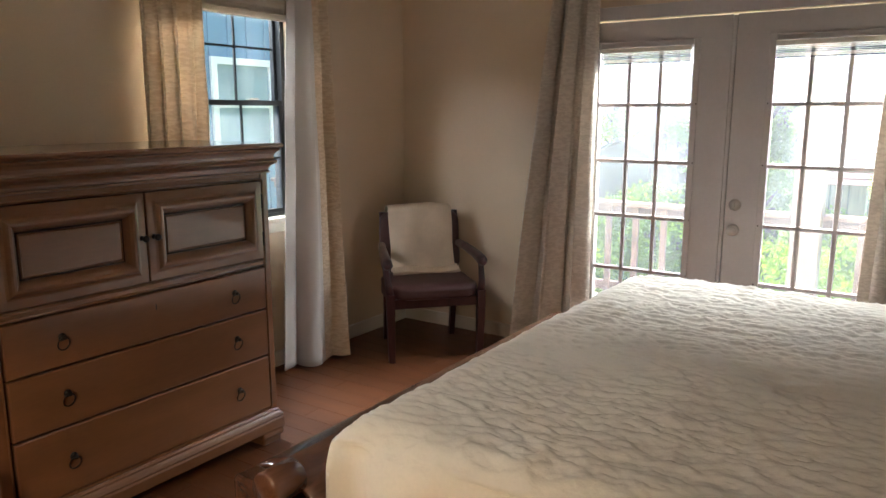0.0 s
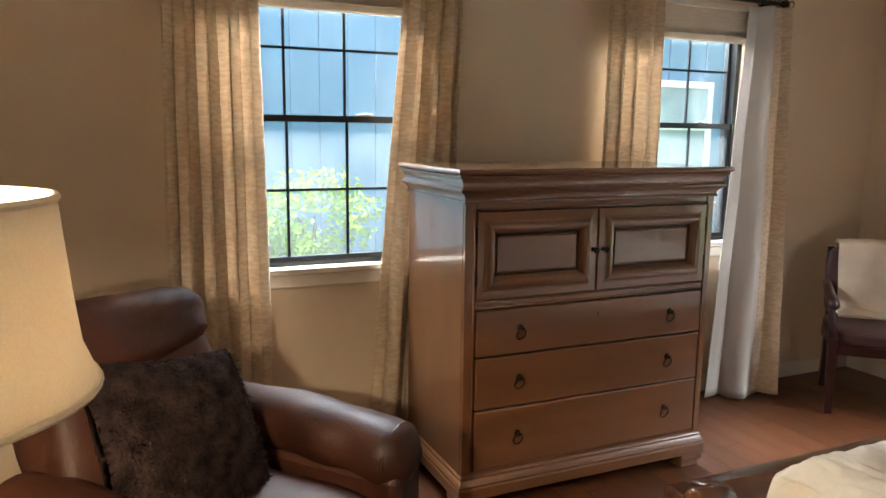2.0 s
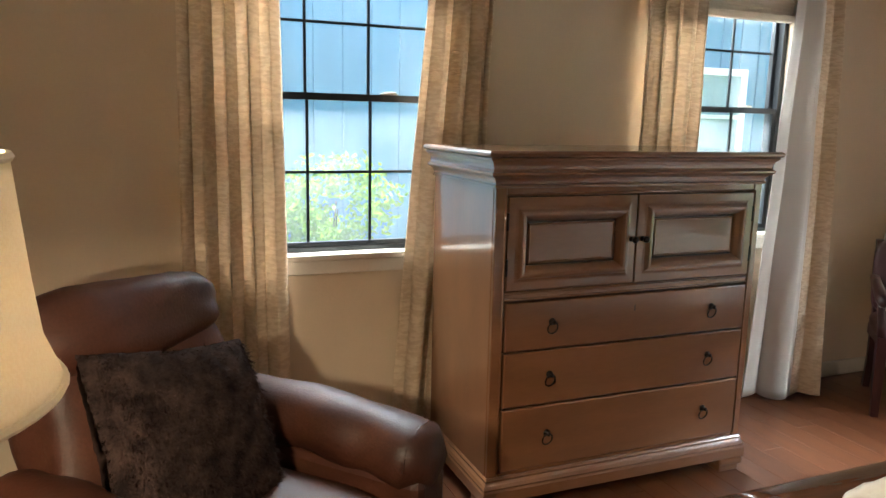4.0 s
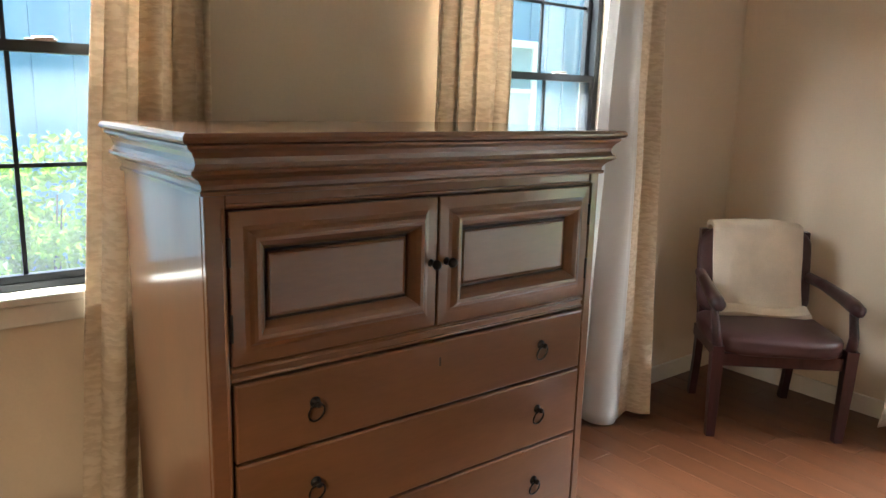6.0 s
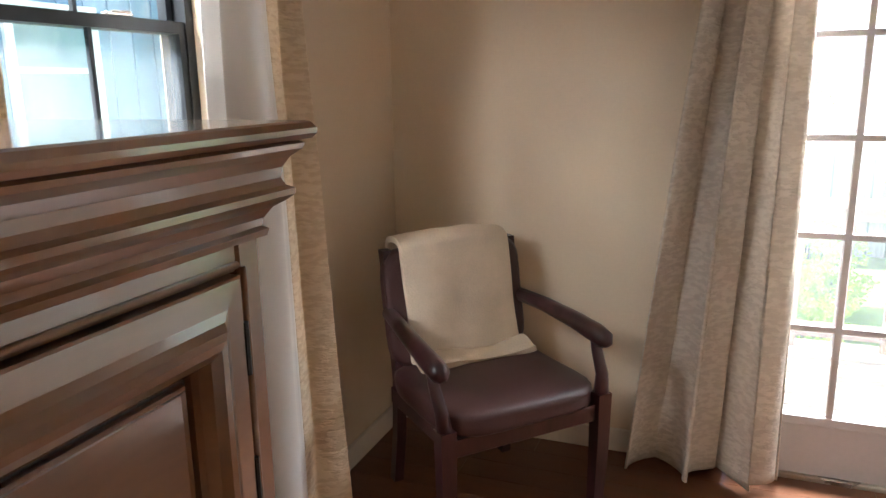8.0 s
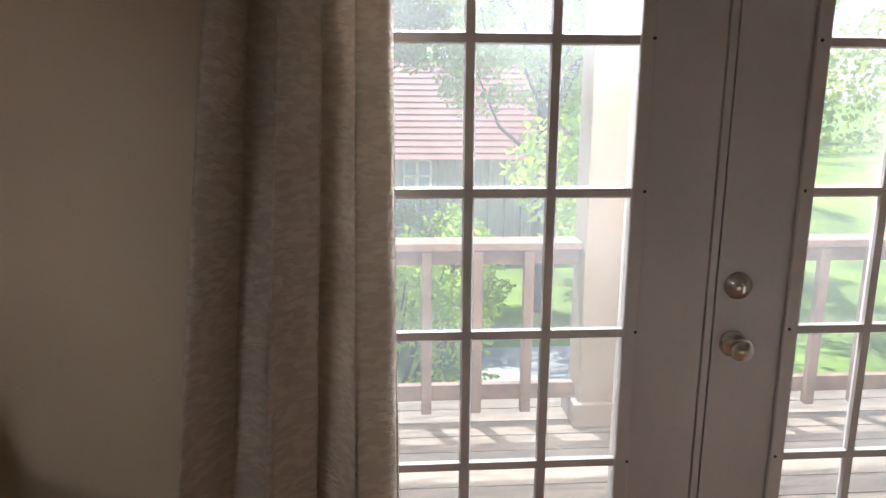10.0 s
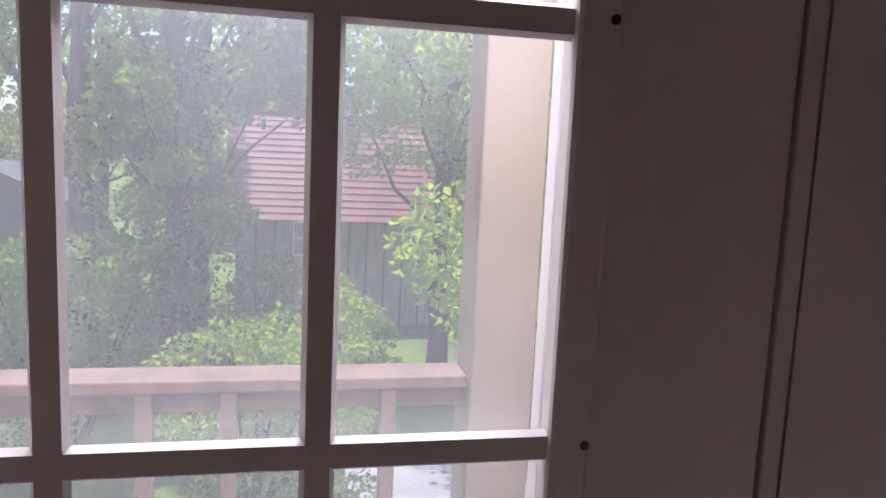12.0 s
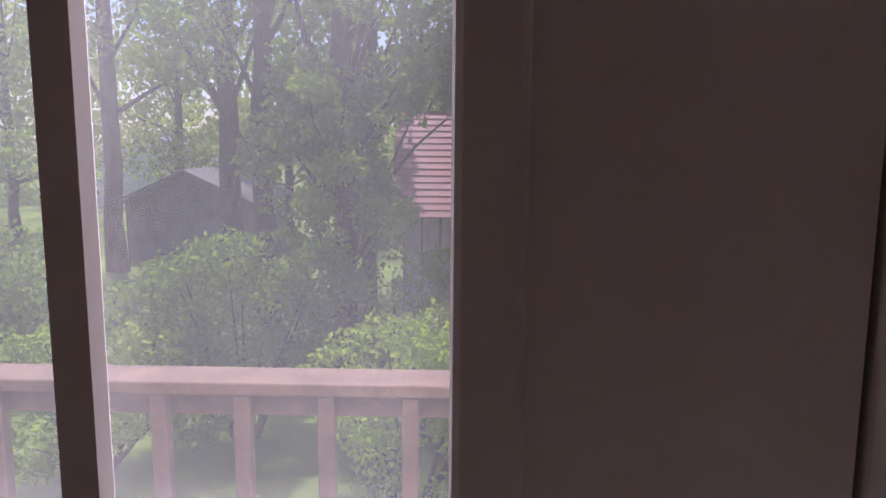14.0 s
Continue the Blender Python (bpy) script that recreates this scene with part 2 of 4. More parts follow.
def pillowy(bm, sx, sy, sz, cx=0, cy=0, cz=0, power=4.0, n=20, wob=0.0, seed=0):
    """A soft block: a rounded box with gentle dents."""
    g = bmesh.new()
    bmesh.ops.create_icosphere(g, subdivisions=4, radius=1)
    for v in g.verts:
        c = v.co.copy()
        s = (abs(c.x) ** power + abs(c.y) ** power + abs(c.z) ** power) ** (-1 / power)
        c *= s
        k = 1 + wob * noise.noise(c * 1.7 + Vector((seed, seed * 0.7, 0)))
        v.co = Vector((cx + c.x * sx * k, cy + c.y * sy * k, cz + c.z * sz * k))
    tmp = bpy.data.meshes.new("tmp")
    g.to_mesh(tmp)
    g.free()
    bm.from_mesh(tmp)
    bpy.data.meshes.remove(tmp)
    return bm


def sheet(bm, fn, nu, nv):
    vs = [[bm.verts.new(fn(i / nu, j / nv)) for j in range(nv + 1)] for i in range(nu + 1)]
    for i in range(nu):
        for j in range(nv):
            bm.faces.new((vs[i][j], vs[i + 1][j], vs[i + 1][j + 1], vs[i][j + 1]))
    return bm


def solid(ob, t):
    md = ob.modifiers.new("thickness", "SOLIDIFY")
    md.thickness, md.offset = t, 0
    return ob


# ---- room shell ----
RX, RY, RH = 5.4, -6.4, 2.74
W1, W2 = (-4.12, -3.17), (-2.07, -1.12)
WZ0, WZ1 = 0.92, 2.28
DX0, DX1, DZ = 1.34, 3.215, 2.085


def wall_with_holes(along, lo, hi, holes, put):
    """Boxes that fill a wall from lo to hi but for holes (a, b, z0, z1)."""
    bm = bmesh.new()
    at = lo
    for a, b, z0, z1 in holes:
        put(bm, at, a, -0.1, RH)
        if z0 > -0.1:
            put(bm, a, b, -0.1, z0)
        put(bm, a, b, z1, RH)
        at = b
    put(bm, at, hi, -0.1, RH)
    return bm


setting("wall_west", wall_with_holes("y", RY, 0.16, [(*W1, WZ0, WZ1), (*W2, WZ0, WZ1)], lambda bm, a, b, z0, z1: box(bm, -0.16, 0, a, b, z0, z1)), M_WALL, "tan painted plaster wall with two windows", "wall")
setting("wall_north", wall_with_holes("x", 0.0, RX + 0.16, [(DX0, DX1, -0.1, DZ)], lambda bm, a, b, z0, z1: box(bm, a, b, 0, 0.16, z0, z1)), M_WALL, "tan painted plaster wall with french doors", "wall")
setting("wall_east", boxed(RX, RX + 0.16, RY, 0, -0.1, RH), M_WALL, "tan painted plaster wall behind the bed", "wall")
setting("wall_south", boxed(-0.16, RX + 0.16, RY - 0.16, RY, -0.1, RH), M_WALL, "tan painted plaster wall", "wall")
setting("ceiling", boxed(-0.16, RX + 0.16, RY - 0.16, 0.16, RH, RH + 0.12), M_CEIL, "off-white painted ceiling", "ceiling")
setting("foundation", boxed(-0.16, RX + 0.16, RY - 0.16, 0.16, -2.6, -0.1), M_PATH, "plain grey foundation under the room", "foundation")


def skirting(bm, x0, x1, y0, y1, axis):
    box(bm, x0, x1, y0, y1, 0, 0.095, bevel=0.004, seg=1)
    return bm


setting("baseboard_1", skirting(bmesh.new(), 0.001, 0.017, RY, -0.018, "y"), M_TRIM, "cream painted baseboard along the window wall", "baseboard")
setting("baseboard_2", skirting(bmesh.new(), 0.001, DX0 - 0.09, -0.017, -0.001, "x"), M_TRIM, "cream painted baseboard beside the french doors", "baseboard")
setting("baseboard_3", skirting(bmesh.new(), DX1 + 0.09, RX, -0.017, -0.001, "x"), M_TRIM, "cream painted baseboard beside the french doors", "baseboard")


# ---- windows ----
def window(name, y0, y1):
    w = thing(name, pose(0, 0, 0), "black aluminium single-hung window with grid panes and cream sill", "window", "windows", "structure")
    bm = bmesh.new()
    for a, b, c, d in ((y0, y0 + 0.03, WZ0, WZ1), (y1 - 0.03, y1, WZ0, WZ1)):
        box(bm, -0.13, -0.045, a, b, c, d)
    box(bm, -0.13, -0.045, y0 + 0.03, y1 - 0.03, WZ0, WZ0 + 0.025)
    box(bm, -0.13, -0.045, y0 + 0.03, y1 - 0.03, WZ1 - 0.03, WZ1)
    part("window_frame", bm, M_BLACK, w)
    for nm, x, z0, z1 in (("lower_sash", -0.065, WZ0 + 0.025, 1.615), ("upper_sash", -0.1, 1.585, WZ1 - 0.03)):
        s, t = bmesh.new(), 0.022
        a, b = y0 + 0.03, y1 - 0.03
        box(s, x - 0.014, x + 0.014, a, a + t, z0, z1)
        box(s, x - 0.014, x + 0.014, b - t, b, z0, z1)
        box(s, x - 0.014, x + 0.014, a + t, b - t, z0, z0 + (0.022 if nm == "lower_sash" else 0.03))
        box(s, x - 0.014, x + 0.014, a + t, b - t, z1 - 0.03, z1)
        sash = part(nm, s, M_BLACK, w)
        part("pane", boxed(x - 0.003, x + 0.003, a + t, b - t, z0 + 0.02, z1 - 0.03), M_SCREEN if nm == "lower_sash" else M_GLASS, sash).visible_shadow = False
        mid = (z0 + z1) / 2 - 0.004
        for yy in (a + t + (b - a - 2 * t) / 3, a + t + (b - a - 2 * t) * 2 / 3):
            part("muntin", boxed(x - 0.0055, x + 0.0055, yy - 0.006, yy + 0.006, z0 + 0.022, z1 - 0.03), M_BLACK, sash)
        part("muntin", boxed(x - 0.005, x + 0.005, a + t, b - t, mid - 0.006, mid + 0.006), M_BLACK, sash)
    lt = bmesh.new()
    box(lt, -0.066, -0.046, y1 - 0.29, y1 - 0.21, 1.6155, 1.622, bevel=0.002)
    tube(lt, [(-0.056, y1 - 0.27, 1.6235), (-0.044, y1 - 0.22, 1.6245)], 0.004, 8)
    part("sash_lock", lt, M_NICKEL, w, "small metal sash lock")
    part("window_sill", boxed(-0.13, 0.035, y0 - 0.03, y1 + 0.03, WZ0 - 0.022, WZ0 + 0.004, bevel=0.006), M_TRIM, w, "cream painted sill board")
    part("apron", boxed(0.001, 0.017, y0 - 0.01, y1 + 0.01, WZ0 - 0.085, WZ0 - 0.023, bevel=0.004, seg=1), M_TRIM, w)
    return w


window("window_1", *W1)
window("window_2", *W2)


def roller_shade(y0, y1):
    s = thing("window_shade", pose(0, 0, 0), "cream fabric window shade drawn up at the top", "window shade", "window shades")
    bm = bmesh.new()
    for i in range(5):
        box(bm, -0.035 + 0.003 * i, -0.028 + 0.004 * i, y0 + 0.012, y1 - 0.012, 2.105 + 0.008 * i, 2.25)
    part("fabric", bm, M_ROLLER, s)
    part("bottom_rail", boxed(-0.04, 0.006, y0 + 0.01, y1 - 0.01, 2.072, 2.108, bevel=0.006), M_ROLLER, s)
    part("headrail", boxed(-0.045, 0.012, y0 + 0.008, y1 - 0.008, 2.25, 2.278, bevel=0.004), M_TRIM, s)


roller_shade(*W1)
roller_shade(*W2)


# ---- french doors ----
LZ0, LP = 0.25, 0.335


def door_leaf(name, x0, x1, label):
    d = thing(name, pose(0, 0, 0), label, "door", "french doors", "structure")
    g0 = x0 + (0.145 if name == "door_1" else 0.203)
    g1 = g0 + (0.563 if name == "door_1" else 0.543)
    gz1 = LZ0 + 5 * LP
    bm = bmesh.new()
    y0, y1 = 0.006, 0.05
    box(bm, x0, g0, y0, y1, 0.02, 2.075)
    box(bm, g1, x1, y0, y1, 0.02, 2.075)
    box(bm, g0, g1, y0, y1, 0.02, LZ0)
    box(bm, g0, g1, y0, y1, gz1, 2.075)
    part("leaf", bm, M_DOOR, d)
    tr = bmesh.new()
    t = 0.032
    for a, b, c, e in ((g0 - t, g0 + 0.004, LZ0 - t, gz1 + t), (g1 - 0.004, g1 + t, LZ0 - t, gz1 + t)):
        box(tr, a, b, -0.008, 0.0055, c, e, bevel=0.005)
    box(tr, g0 + 0.0045, g1 - 0.0045, -0.008, 0.0055, LZ0 - t, LZ0 + 0.004, bevel=0.005)
    box(tr, g0 + 0.0045, g1 - 0.0045, -0.008, 0.0055, gz1 - 0.004, gz1 + t, bevel=0.005)
    trim = part("lite_frame", tr, M_DOOR, d)
    sc = bmesh.new()
    for xx in (g0 - 0.02, g1 + 0.026):
        for j in range(5):
            tube(sc, [(xx, -0.0075, LZ0 + LP * j + 0.003), (xx, -0.0095, LZ0 + LP * j + 0.003)], 0.004, 8)
    part("screw_cap", sc, M_SHADE_SEAL, d, "small dark screw holes")
    pane = part("pane", boxed(g0, g1, 0.024, 0.03, LZ0, gz1), M_GLASSD, d)
    pane.visible_shadow = False
    mw = 0.0135

    def bar(across, a, b, flat):
        """A glazing bar, wide towards the room and narrow at the glass."""
        bm = bmesh.new()
        prof = ((-mw, 0.004), (-mw + 0.004, -flat), (mw - 0.004, -flat), (mw, 0.004), (0.004, 0.0235), (-0.004, 0.0235))
        rings = [[bm.verts.new((across + o, y, e) if flat == 0.003 else (e, y, across + o)) for o, y in prof] for e in (a, b)]
        for k in range(6):
            bm.faces.new((rings[0][k], rings[0][(k + 1) % 6], rings[1][(k + 1) % 6], rings[1][k]))
        bm.faces.new(rings[0][::-1])
        bm.faces.new(rings[1])
        bmesh.ops.recalc_face_normals(bm, faces=bm.faces[:])
        return bm
    for i in (1, 2):
        xx = g0 + (g1 - g0) * i / 3
        part("muntin", bar(xx, LZ0 + 0.004, gz1 - 0.004, 0.003), M_DOOR, d)
    for j in range(1, 5):
        zz = LZ0 + LP * j
        part("muntin", bar(zz, g0 + 0.004, g1 - 0.004, 0.0025), M_DOOR, d)
    return d


door_leaf("door_1", 1.36, 2.264, "white painted french door with fifteen glass panes, closed")
door_two = door_leaf("door_2", 2.291, 3.195, "white painted french door with glass panes, deadbolt and knob")
part("astragal", boxed(2.2675, 2.2855, 0.002, 0.03, 0.02, 2.07, bevel=0.002), M_DOOR, door_two)
part("weatherstrip", boxed(2.2645, 2.2905, 0.031, 0.045, 0.02, 2.07), M_SHADE_SEAL, door_two, "dark weatherstrip in the gap")


def rosette_knob(name, z, knob):
    prof = [(0.0, 0.0), (0.033, 0.0), (0.033, 0.006), (0.024, 0.012)]
    prof += [(0.012, 0.014), (0.011, 0.03), (0.022, 0.036), (0.028, 0.05), (0.024, 0.062), (0.0, 0.066)] if knob else [(0.021, 0.02), (0.0, 0.022)]
    bm = lathe(bmesh.new(), prof)
    if not knob:
        box(bm, -0.004, 0.004, -0.013, 0.013, 0.022, 0.034, bevel=0.002)
    bm.transform(Matrix.Translation((2.342, 0.006, z)) @ Matrix.Rotation(radians(90), 4, "X"))
    return part(name, bm, M_NICKEL, door_two, "satin nickel " + name.replace("_", " "), smooth=True)


rosette_knob("deadbolt", 1.03, False)
rosette_knob("door_knob", 0.885, True)
cs = bmesh.new()
box(cs, DX0 - 0.085, DX0 + 0.012, -0.02, -0.001, 0, 2.16, bevel=0.005)
box(cs, DX1 - 0.012, DX1 + 0.085, -0.02, -0.001, 0, 2.16, bevel=0.005)
box(cs, DX0 + 0.0125, DX1 - 0.0125, -0.02, -0.001, 2.083, 2.16, bevel=0.005)
setting("trim", cs, M_DOOR, "white painted casing round the french doors", "door casing")
th = boxed(DX0, DX1, -0.01, 0.16, -0.1, 0.018, bevel=0.005)
setting("threshold", th, M_NICKEL, "metal threshold under the french doors", "threshold")


def mini_blind(x0, x1):
    b = thing("mini_blind", pose(0, 0, 0), "small white blind drawn up over the door glass", "blind", "door blinds")
    part("headrail", boxed(x0, x1, -0.028, -0.009, 1.892, 1.92, bevel=0.003), M_TRIM, b)
    for k in range(7):
        part("slat", boxed(x0 + 0.004, x1 - 0.004, -0.027, -0.010, 1.829 + 0.009 * k, 1.835 + 0.009 * k), M_BLACK if k in (0, 3, 4) else M_TRIM, b)


mini_blind(1.517, 2.056)
mini_blind(2.497, 3.035)


# ---- curtains ----
def curtain(p0, p1, q0, q1, ztop, zbot, pleats, amp, seed, lining_to=0.0, label="", mat=None):
    """Hanging cloth from the line p0-p1 at the top to q0-q1 at the hem."""
    c = thing("curtain", pose(0, 0, 0), label, "curtain", "curtains")
    p0, p1, q0, q1 = (Vector(v) for v in (p0, p1, q0, q1))
    n = Vector((p1 - p0).yx) * 1.0
    n = Vector((n.x, -n.y)).normalized()
    rnd = random.Random(seed)
    ph, ph2, w = rnd.random() * 6, rnd.random() * 6, [rnd.uniform(0.6, 1.3) for _ in range(40)]

    def fn(u0, u1):
        def at(u, v):
            uu = u0 + (u1 - u0) * u
            base = (p0.lerp(p1, uu)).lerp(q0.lerp(q1, uu), v ** 0.8)
            a = amp * (0.55 + 0.6 * v) * w[int(uu * pleats) % 40]
            s = math.sin(2 * math.pi * pleats * uu + ph + 0.5 * math.sin(3 * v + ph2))
            off = a * (s + 0.25 * math.sin(4.4 * math.pi * pleats * uu + ph2 + 2 * v))
            off += 0.012 * noise.noise(Vector((uu * 3, v * 5, seed)))
            t = (p1 - p0).normalized() * 0.35 * a * math.cos(2 * math.pi * pleats * uu * 2 + ph)
            b = base + n * off + t
            drop = 0.012 * noise.noise(Vector((uu * 4, 0, seed + 9))) * v
            return (b.x, b.y, ztop + (zbot + drop - ztop) * v)
        return at
    if lining_to:
        solid(part("lining", sheet(bmesh.new(), fn(0, lining_to), 34, 50), M_LINING, c, "plain white curtain lining", smooth=True), 0.004)
    solid(part("panel", sheet(bmesh.new(), fn(lining_to, 1), 90, 70), mat or M_CURT, c, smooth=True), 0.005)
    return c


LBL = "cream and gold woven curtain hanging beside the window"
curtain((0.10, -4.30), (0.10, -3.93), (0.11, -4.33), (0.12, -3.90), 2.27, 0.02, 4.5, 0.036, 3, label=LBL)
curtain((0.09, -3.25), (0.10, -2.98), (0.09, -3.43), (0.09, -3.02), 2.27, 0.02, 3.5, 0.034, 5, label=LBL)
curtain((0.10, -2.17), (0.10, -1.83), (0.09, -2.20), (0.09, -1.84), 2.27, 0.02, 4, 0.033, 8, label=LBL)
curtain((0.05, -1.17), (0.12, -0.935), (0.15, -1.39), (0.26, -0.96), 2.27, 0.02, 1.7, 0.032, 11, lining_to=0.64, label="woven curtain with its white lining turned outward")
curtain((1.28, -0.12), (1.53, -0.10), (0.99, -0.11), (1.555, -0.14), 2.38, 0.03, 2.7, 0.056, 14, label="grey and cream woven curtain beside the french doors", mat=M_CURT2)
curtain((3.06, -0.10), (3.42, -0.12), (3.00, -0.13), (3.46, -0.10), 2.38, 0.03, 3.6, 0.04, 17, label="grey and cream woven curtain beside the french doors", mat=M_CURT2)


def curtain_rod(a, b, ends):
    r = thing("curtain_rod", pose(0, 0, 0), "dark bronze curtain rod with finials on brackets", "curtain rod", "curtain rods")
    a, b = Vector(a), Vector(b)
    part("rod", tube(bmesh.new(), [a, b], 0.011, 12), M_IRON, r, smooth=True)
    d = (b - a).normalized()
    n = Vector((1, 0, 0)) if abs(d.y) > 0.5 else Vector((0, -1, 0))
    for p, s in ((a, -1), (b, 1)):
        part("finial", tube(bmesh.new(), [p, p + d * s * 0.012, p + d * s * 0.03, p + d * s * 0.05, p + d * s * 0.062], [0.012, 0.016, 0.026, 0.018, 0.004], 14), M_IRON, r, smooth=True)
        q = p - d * s * 0.06
        depth = q.x if abs(d.y) > 0.5 else -q.y
        part("bracket", tube(bmesh.new(), [q - n * (depth - 0.004), q - n * 0.011], 0.008, 8), M_IRON, r)
    for e0, e1 in ends:
        for k in range(6):
            t = e0 + (e1 - e0) * k / 5
            c = Vector((a.x, t, a.z)) if abs(d.y) > 0.5 else Vector((t, a.y, a.z))
            e = n
            pts = [c + (e * math.cos(i * math.pi / 6) + Vector((0, 0, 1)) * math.sin(i * math.pi / 6)) * 0.019 for i in range(13)]
            part("ring", tube(bmesh.new(), pts, 0.003, 6, caps=False), M_IRON, r)


curtain_rod((0.10, -4.40, 2.29), (0.10, -2.93, 2.29), [(-4.29, -3.94), (-3.24, -2.99)])
curtain_rod((0.10, -2.25, 2.29), (0.10, -0.99, 2.29), [(-2.16, -1.84), (-1.15, -0.91)])
curtain_rod((1.10, -0.11, 2.40), (3.52, -0.11, 2.40), [(1.21, 1.52), (3.07, 3.41)])


# ---- dresser ----
def dresser():
    d = thing("dresser", pose(0.18, -2.668, 0), "brown stained wooden chest with two panelled doors over three drawers", "dresser")
    hw, dep = 0.618, 0.60
    body = bmesh.new()
    box(body, 0, dep - 0.02, -hw, hw, 0.10, 1.285, bevel=0.004, seg=1)
    part("body", body, M_DRESS_V, d)
    face = bmesh.new()
    for a, b in ((-hw, -0.572), (0.578, hw)):
        box(face, dep - 0.0195, dep, a, b, 0.165, 1.285, bevel=0.003, seg=1)
    for z0, z1 in ((1.246, 1.285), (0.856, 0.893), (0.165, 0.18)):
        box(face, dep - 0.0195, dep - 0.002, -0.5718, 0.5778, z0, z1, bevel=0.003, seg=1)
    part("face_frame", face, M_DRESS, d)
    for z in (0.862, 0.884, 1.254):
        part("beading", tube(bmesh.new(), [(dep - 0.001, -0.57, z), (dep - 0.001, 0.576, z)], 0.0045, 8), M_DRESS, d, smooth=True)
    for y in (-0.578, 0.584):
        part("beading", tube(bmesh.new(), [(dep + 0.001, y, 0.18), (dep + 0.001, y, 1.25)], 0.004, 8), M_DRESS_V, d, smooth=True)

    def moulding(profile, cap):
        bm = bmesh.new()
        rings = [[bm.verts.new(c) for c in ((0.0, -hw - o, z), (dep + o, -hw - o, z), (dep + o, hw + o, z), (0.0, hw + o, z))] for o, z in profile]
        for a, b in zip(rings, rings[1:]):
            for k in range(4):
                bm.faces.new((a[k], a[(k + 1) % 4], b[(k + 1) % 4], b[k]))
        bm.faces.new(rings[0][::-1])
        bm.faces.new(rings[-1])
        return bm
    crown = [(0.001, 1.277), (0.008, 1.279), (0.010, 1.287), (0.004, 1.291), (0.006, 1.300), (0.014, 1.312), (0.027, 1.320), (0.034, 1.326), (0.034, 1.333), (0.026, 1.337), (0.022, 1.346), (0.024, 1.358), (0.031, 1.370), (0.042, 1.379), (0.044, 1.385), (0.039, 1.388)]
    part("crown_moulding", moulding(crown, 0), M_DRESS, d)
    top = [(0.040, 1.3885), (0.050, 1.390), (0.055, 1.396), (0.055, 1.402), (0.050, 1.409), (0.044, 1.411)]
    part("top", moulding(top, 0), M_DRESS, d)
    base = [(0.016, 0.068), (0.022, 0.070), (0.022, 0.112), (0.018, 0.120), (0.020, 0.128), (0.014, 0.140), (0.006, 0.150), (0.007, 0.158), (0.001, 0.166)]
    part("base_moulding", moulding(base, 0), M_DRESS, d)
    for sx in (0.06, dep - 0.05):
        for sy in (-1, 1):
            f = bmesh.new()
            b0, b1 = (sy * (hw + 0.02), sy * (hw - 0.11))
            box(f, sx - 0.055, sx + 0.07, min(b0, b1), max(b0, b1), 0.032, 0.0675, bevel=0.01)
            box(f, sx - 0.04, sx + 0.058, min(b0, b1) + 0.012, max(b0, b1) - 0.012, 0.0, 0.033, bevel=0.008)
            part("foot", f, M_DRESS, d)

    def rect_loft(y0, y1, z0, z1, prof, mat, name, parent):
        bm = bmesh.new()
        rings = [[bm.verts.new((dep + h, *c)) for c in ((y0 + i, z0 + i * k), (y1 - i, z0 + i * k), (y1 - i, z1 - i * k), (y0 + i, z1 - i * k))] for i, h, k in prof]
        for a, b in zip(rings, rings[1:]):
            for q in range(4):
                bm.faces.new((a[q], a[(q + 1) % 4], b[(q + 1) % 4], b[q]))
        bm.faces.new(rings[-1])
        return part(name, bm, mat, parent)
    k = 1.07
    dp = [(0, -0.0185, 1), (0, 0.004, 1), (0.003, 0.006, 1), (0.030, 0.007, k), (0.040, 0.010, k), (0.047, 0.018, k), (0.054, 0.022, k), (0.062, 0.021, k), (0.072, 0.013, k), (0.080, 0.001, k), (0.0835, -0.006, k), (0.084, -0.015, k), (0.091, -0.015, k), (0.0915, -0.007, k), (0.095, -0.004, k), (0.099, -0.007, k)]
    for y0, y1, s, ky in ((-0.568, -0.010, -1, -0.030), (-0.004, 0.574, 1, 0.022)):
        door = rect_loft(y0, y1, 0.897, 1.243, dp, M_DRESS, "door", d)
        kb = lathe(bmesh.new(), [(0.0, 0.0), (0.011, 0.0), (0.010, 0.003), (0.0055, 0.006), (0.005, 0.016), (0.009, 0.020), (0.0135, 0.026), (0.012, 0.033), (0.006, 0.037), (0.0, 0.038)], seg=14)
        kb.transform(Matrix.Translation((dep + 0.006, ky, 1.071)) @ Matrix.Rotation(radians(90), 4, "Y"))
        part("knob", kb, M_IRON, door, "dark iron knob", smooth=True)
        hy = y0 - 0.001 if s < 0 else y1 + 0.001
        for hz in (0.985, 1.155):
            part("hinge", tube(bmesh.new(), [(dep + 0.004, hy, hz - 0.032), (dep + 0.004, hy, hz + 0.032)], 0.005, 8), M_IRON, door, "dark iron hinge")
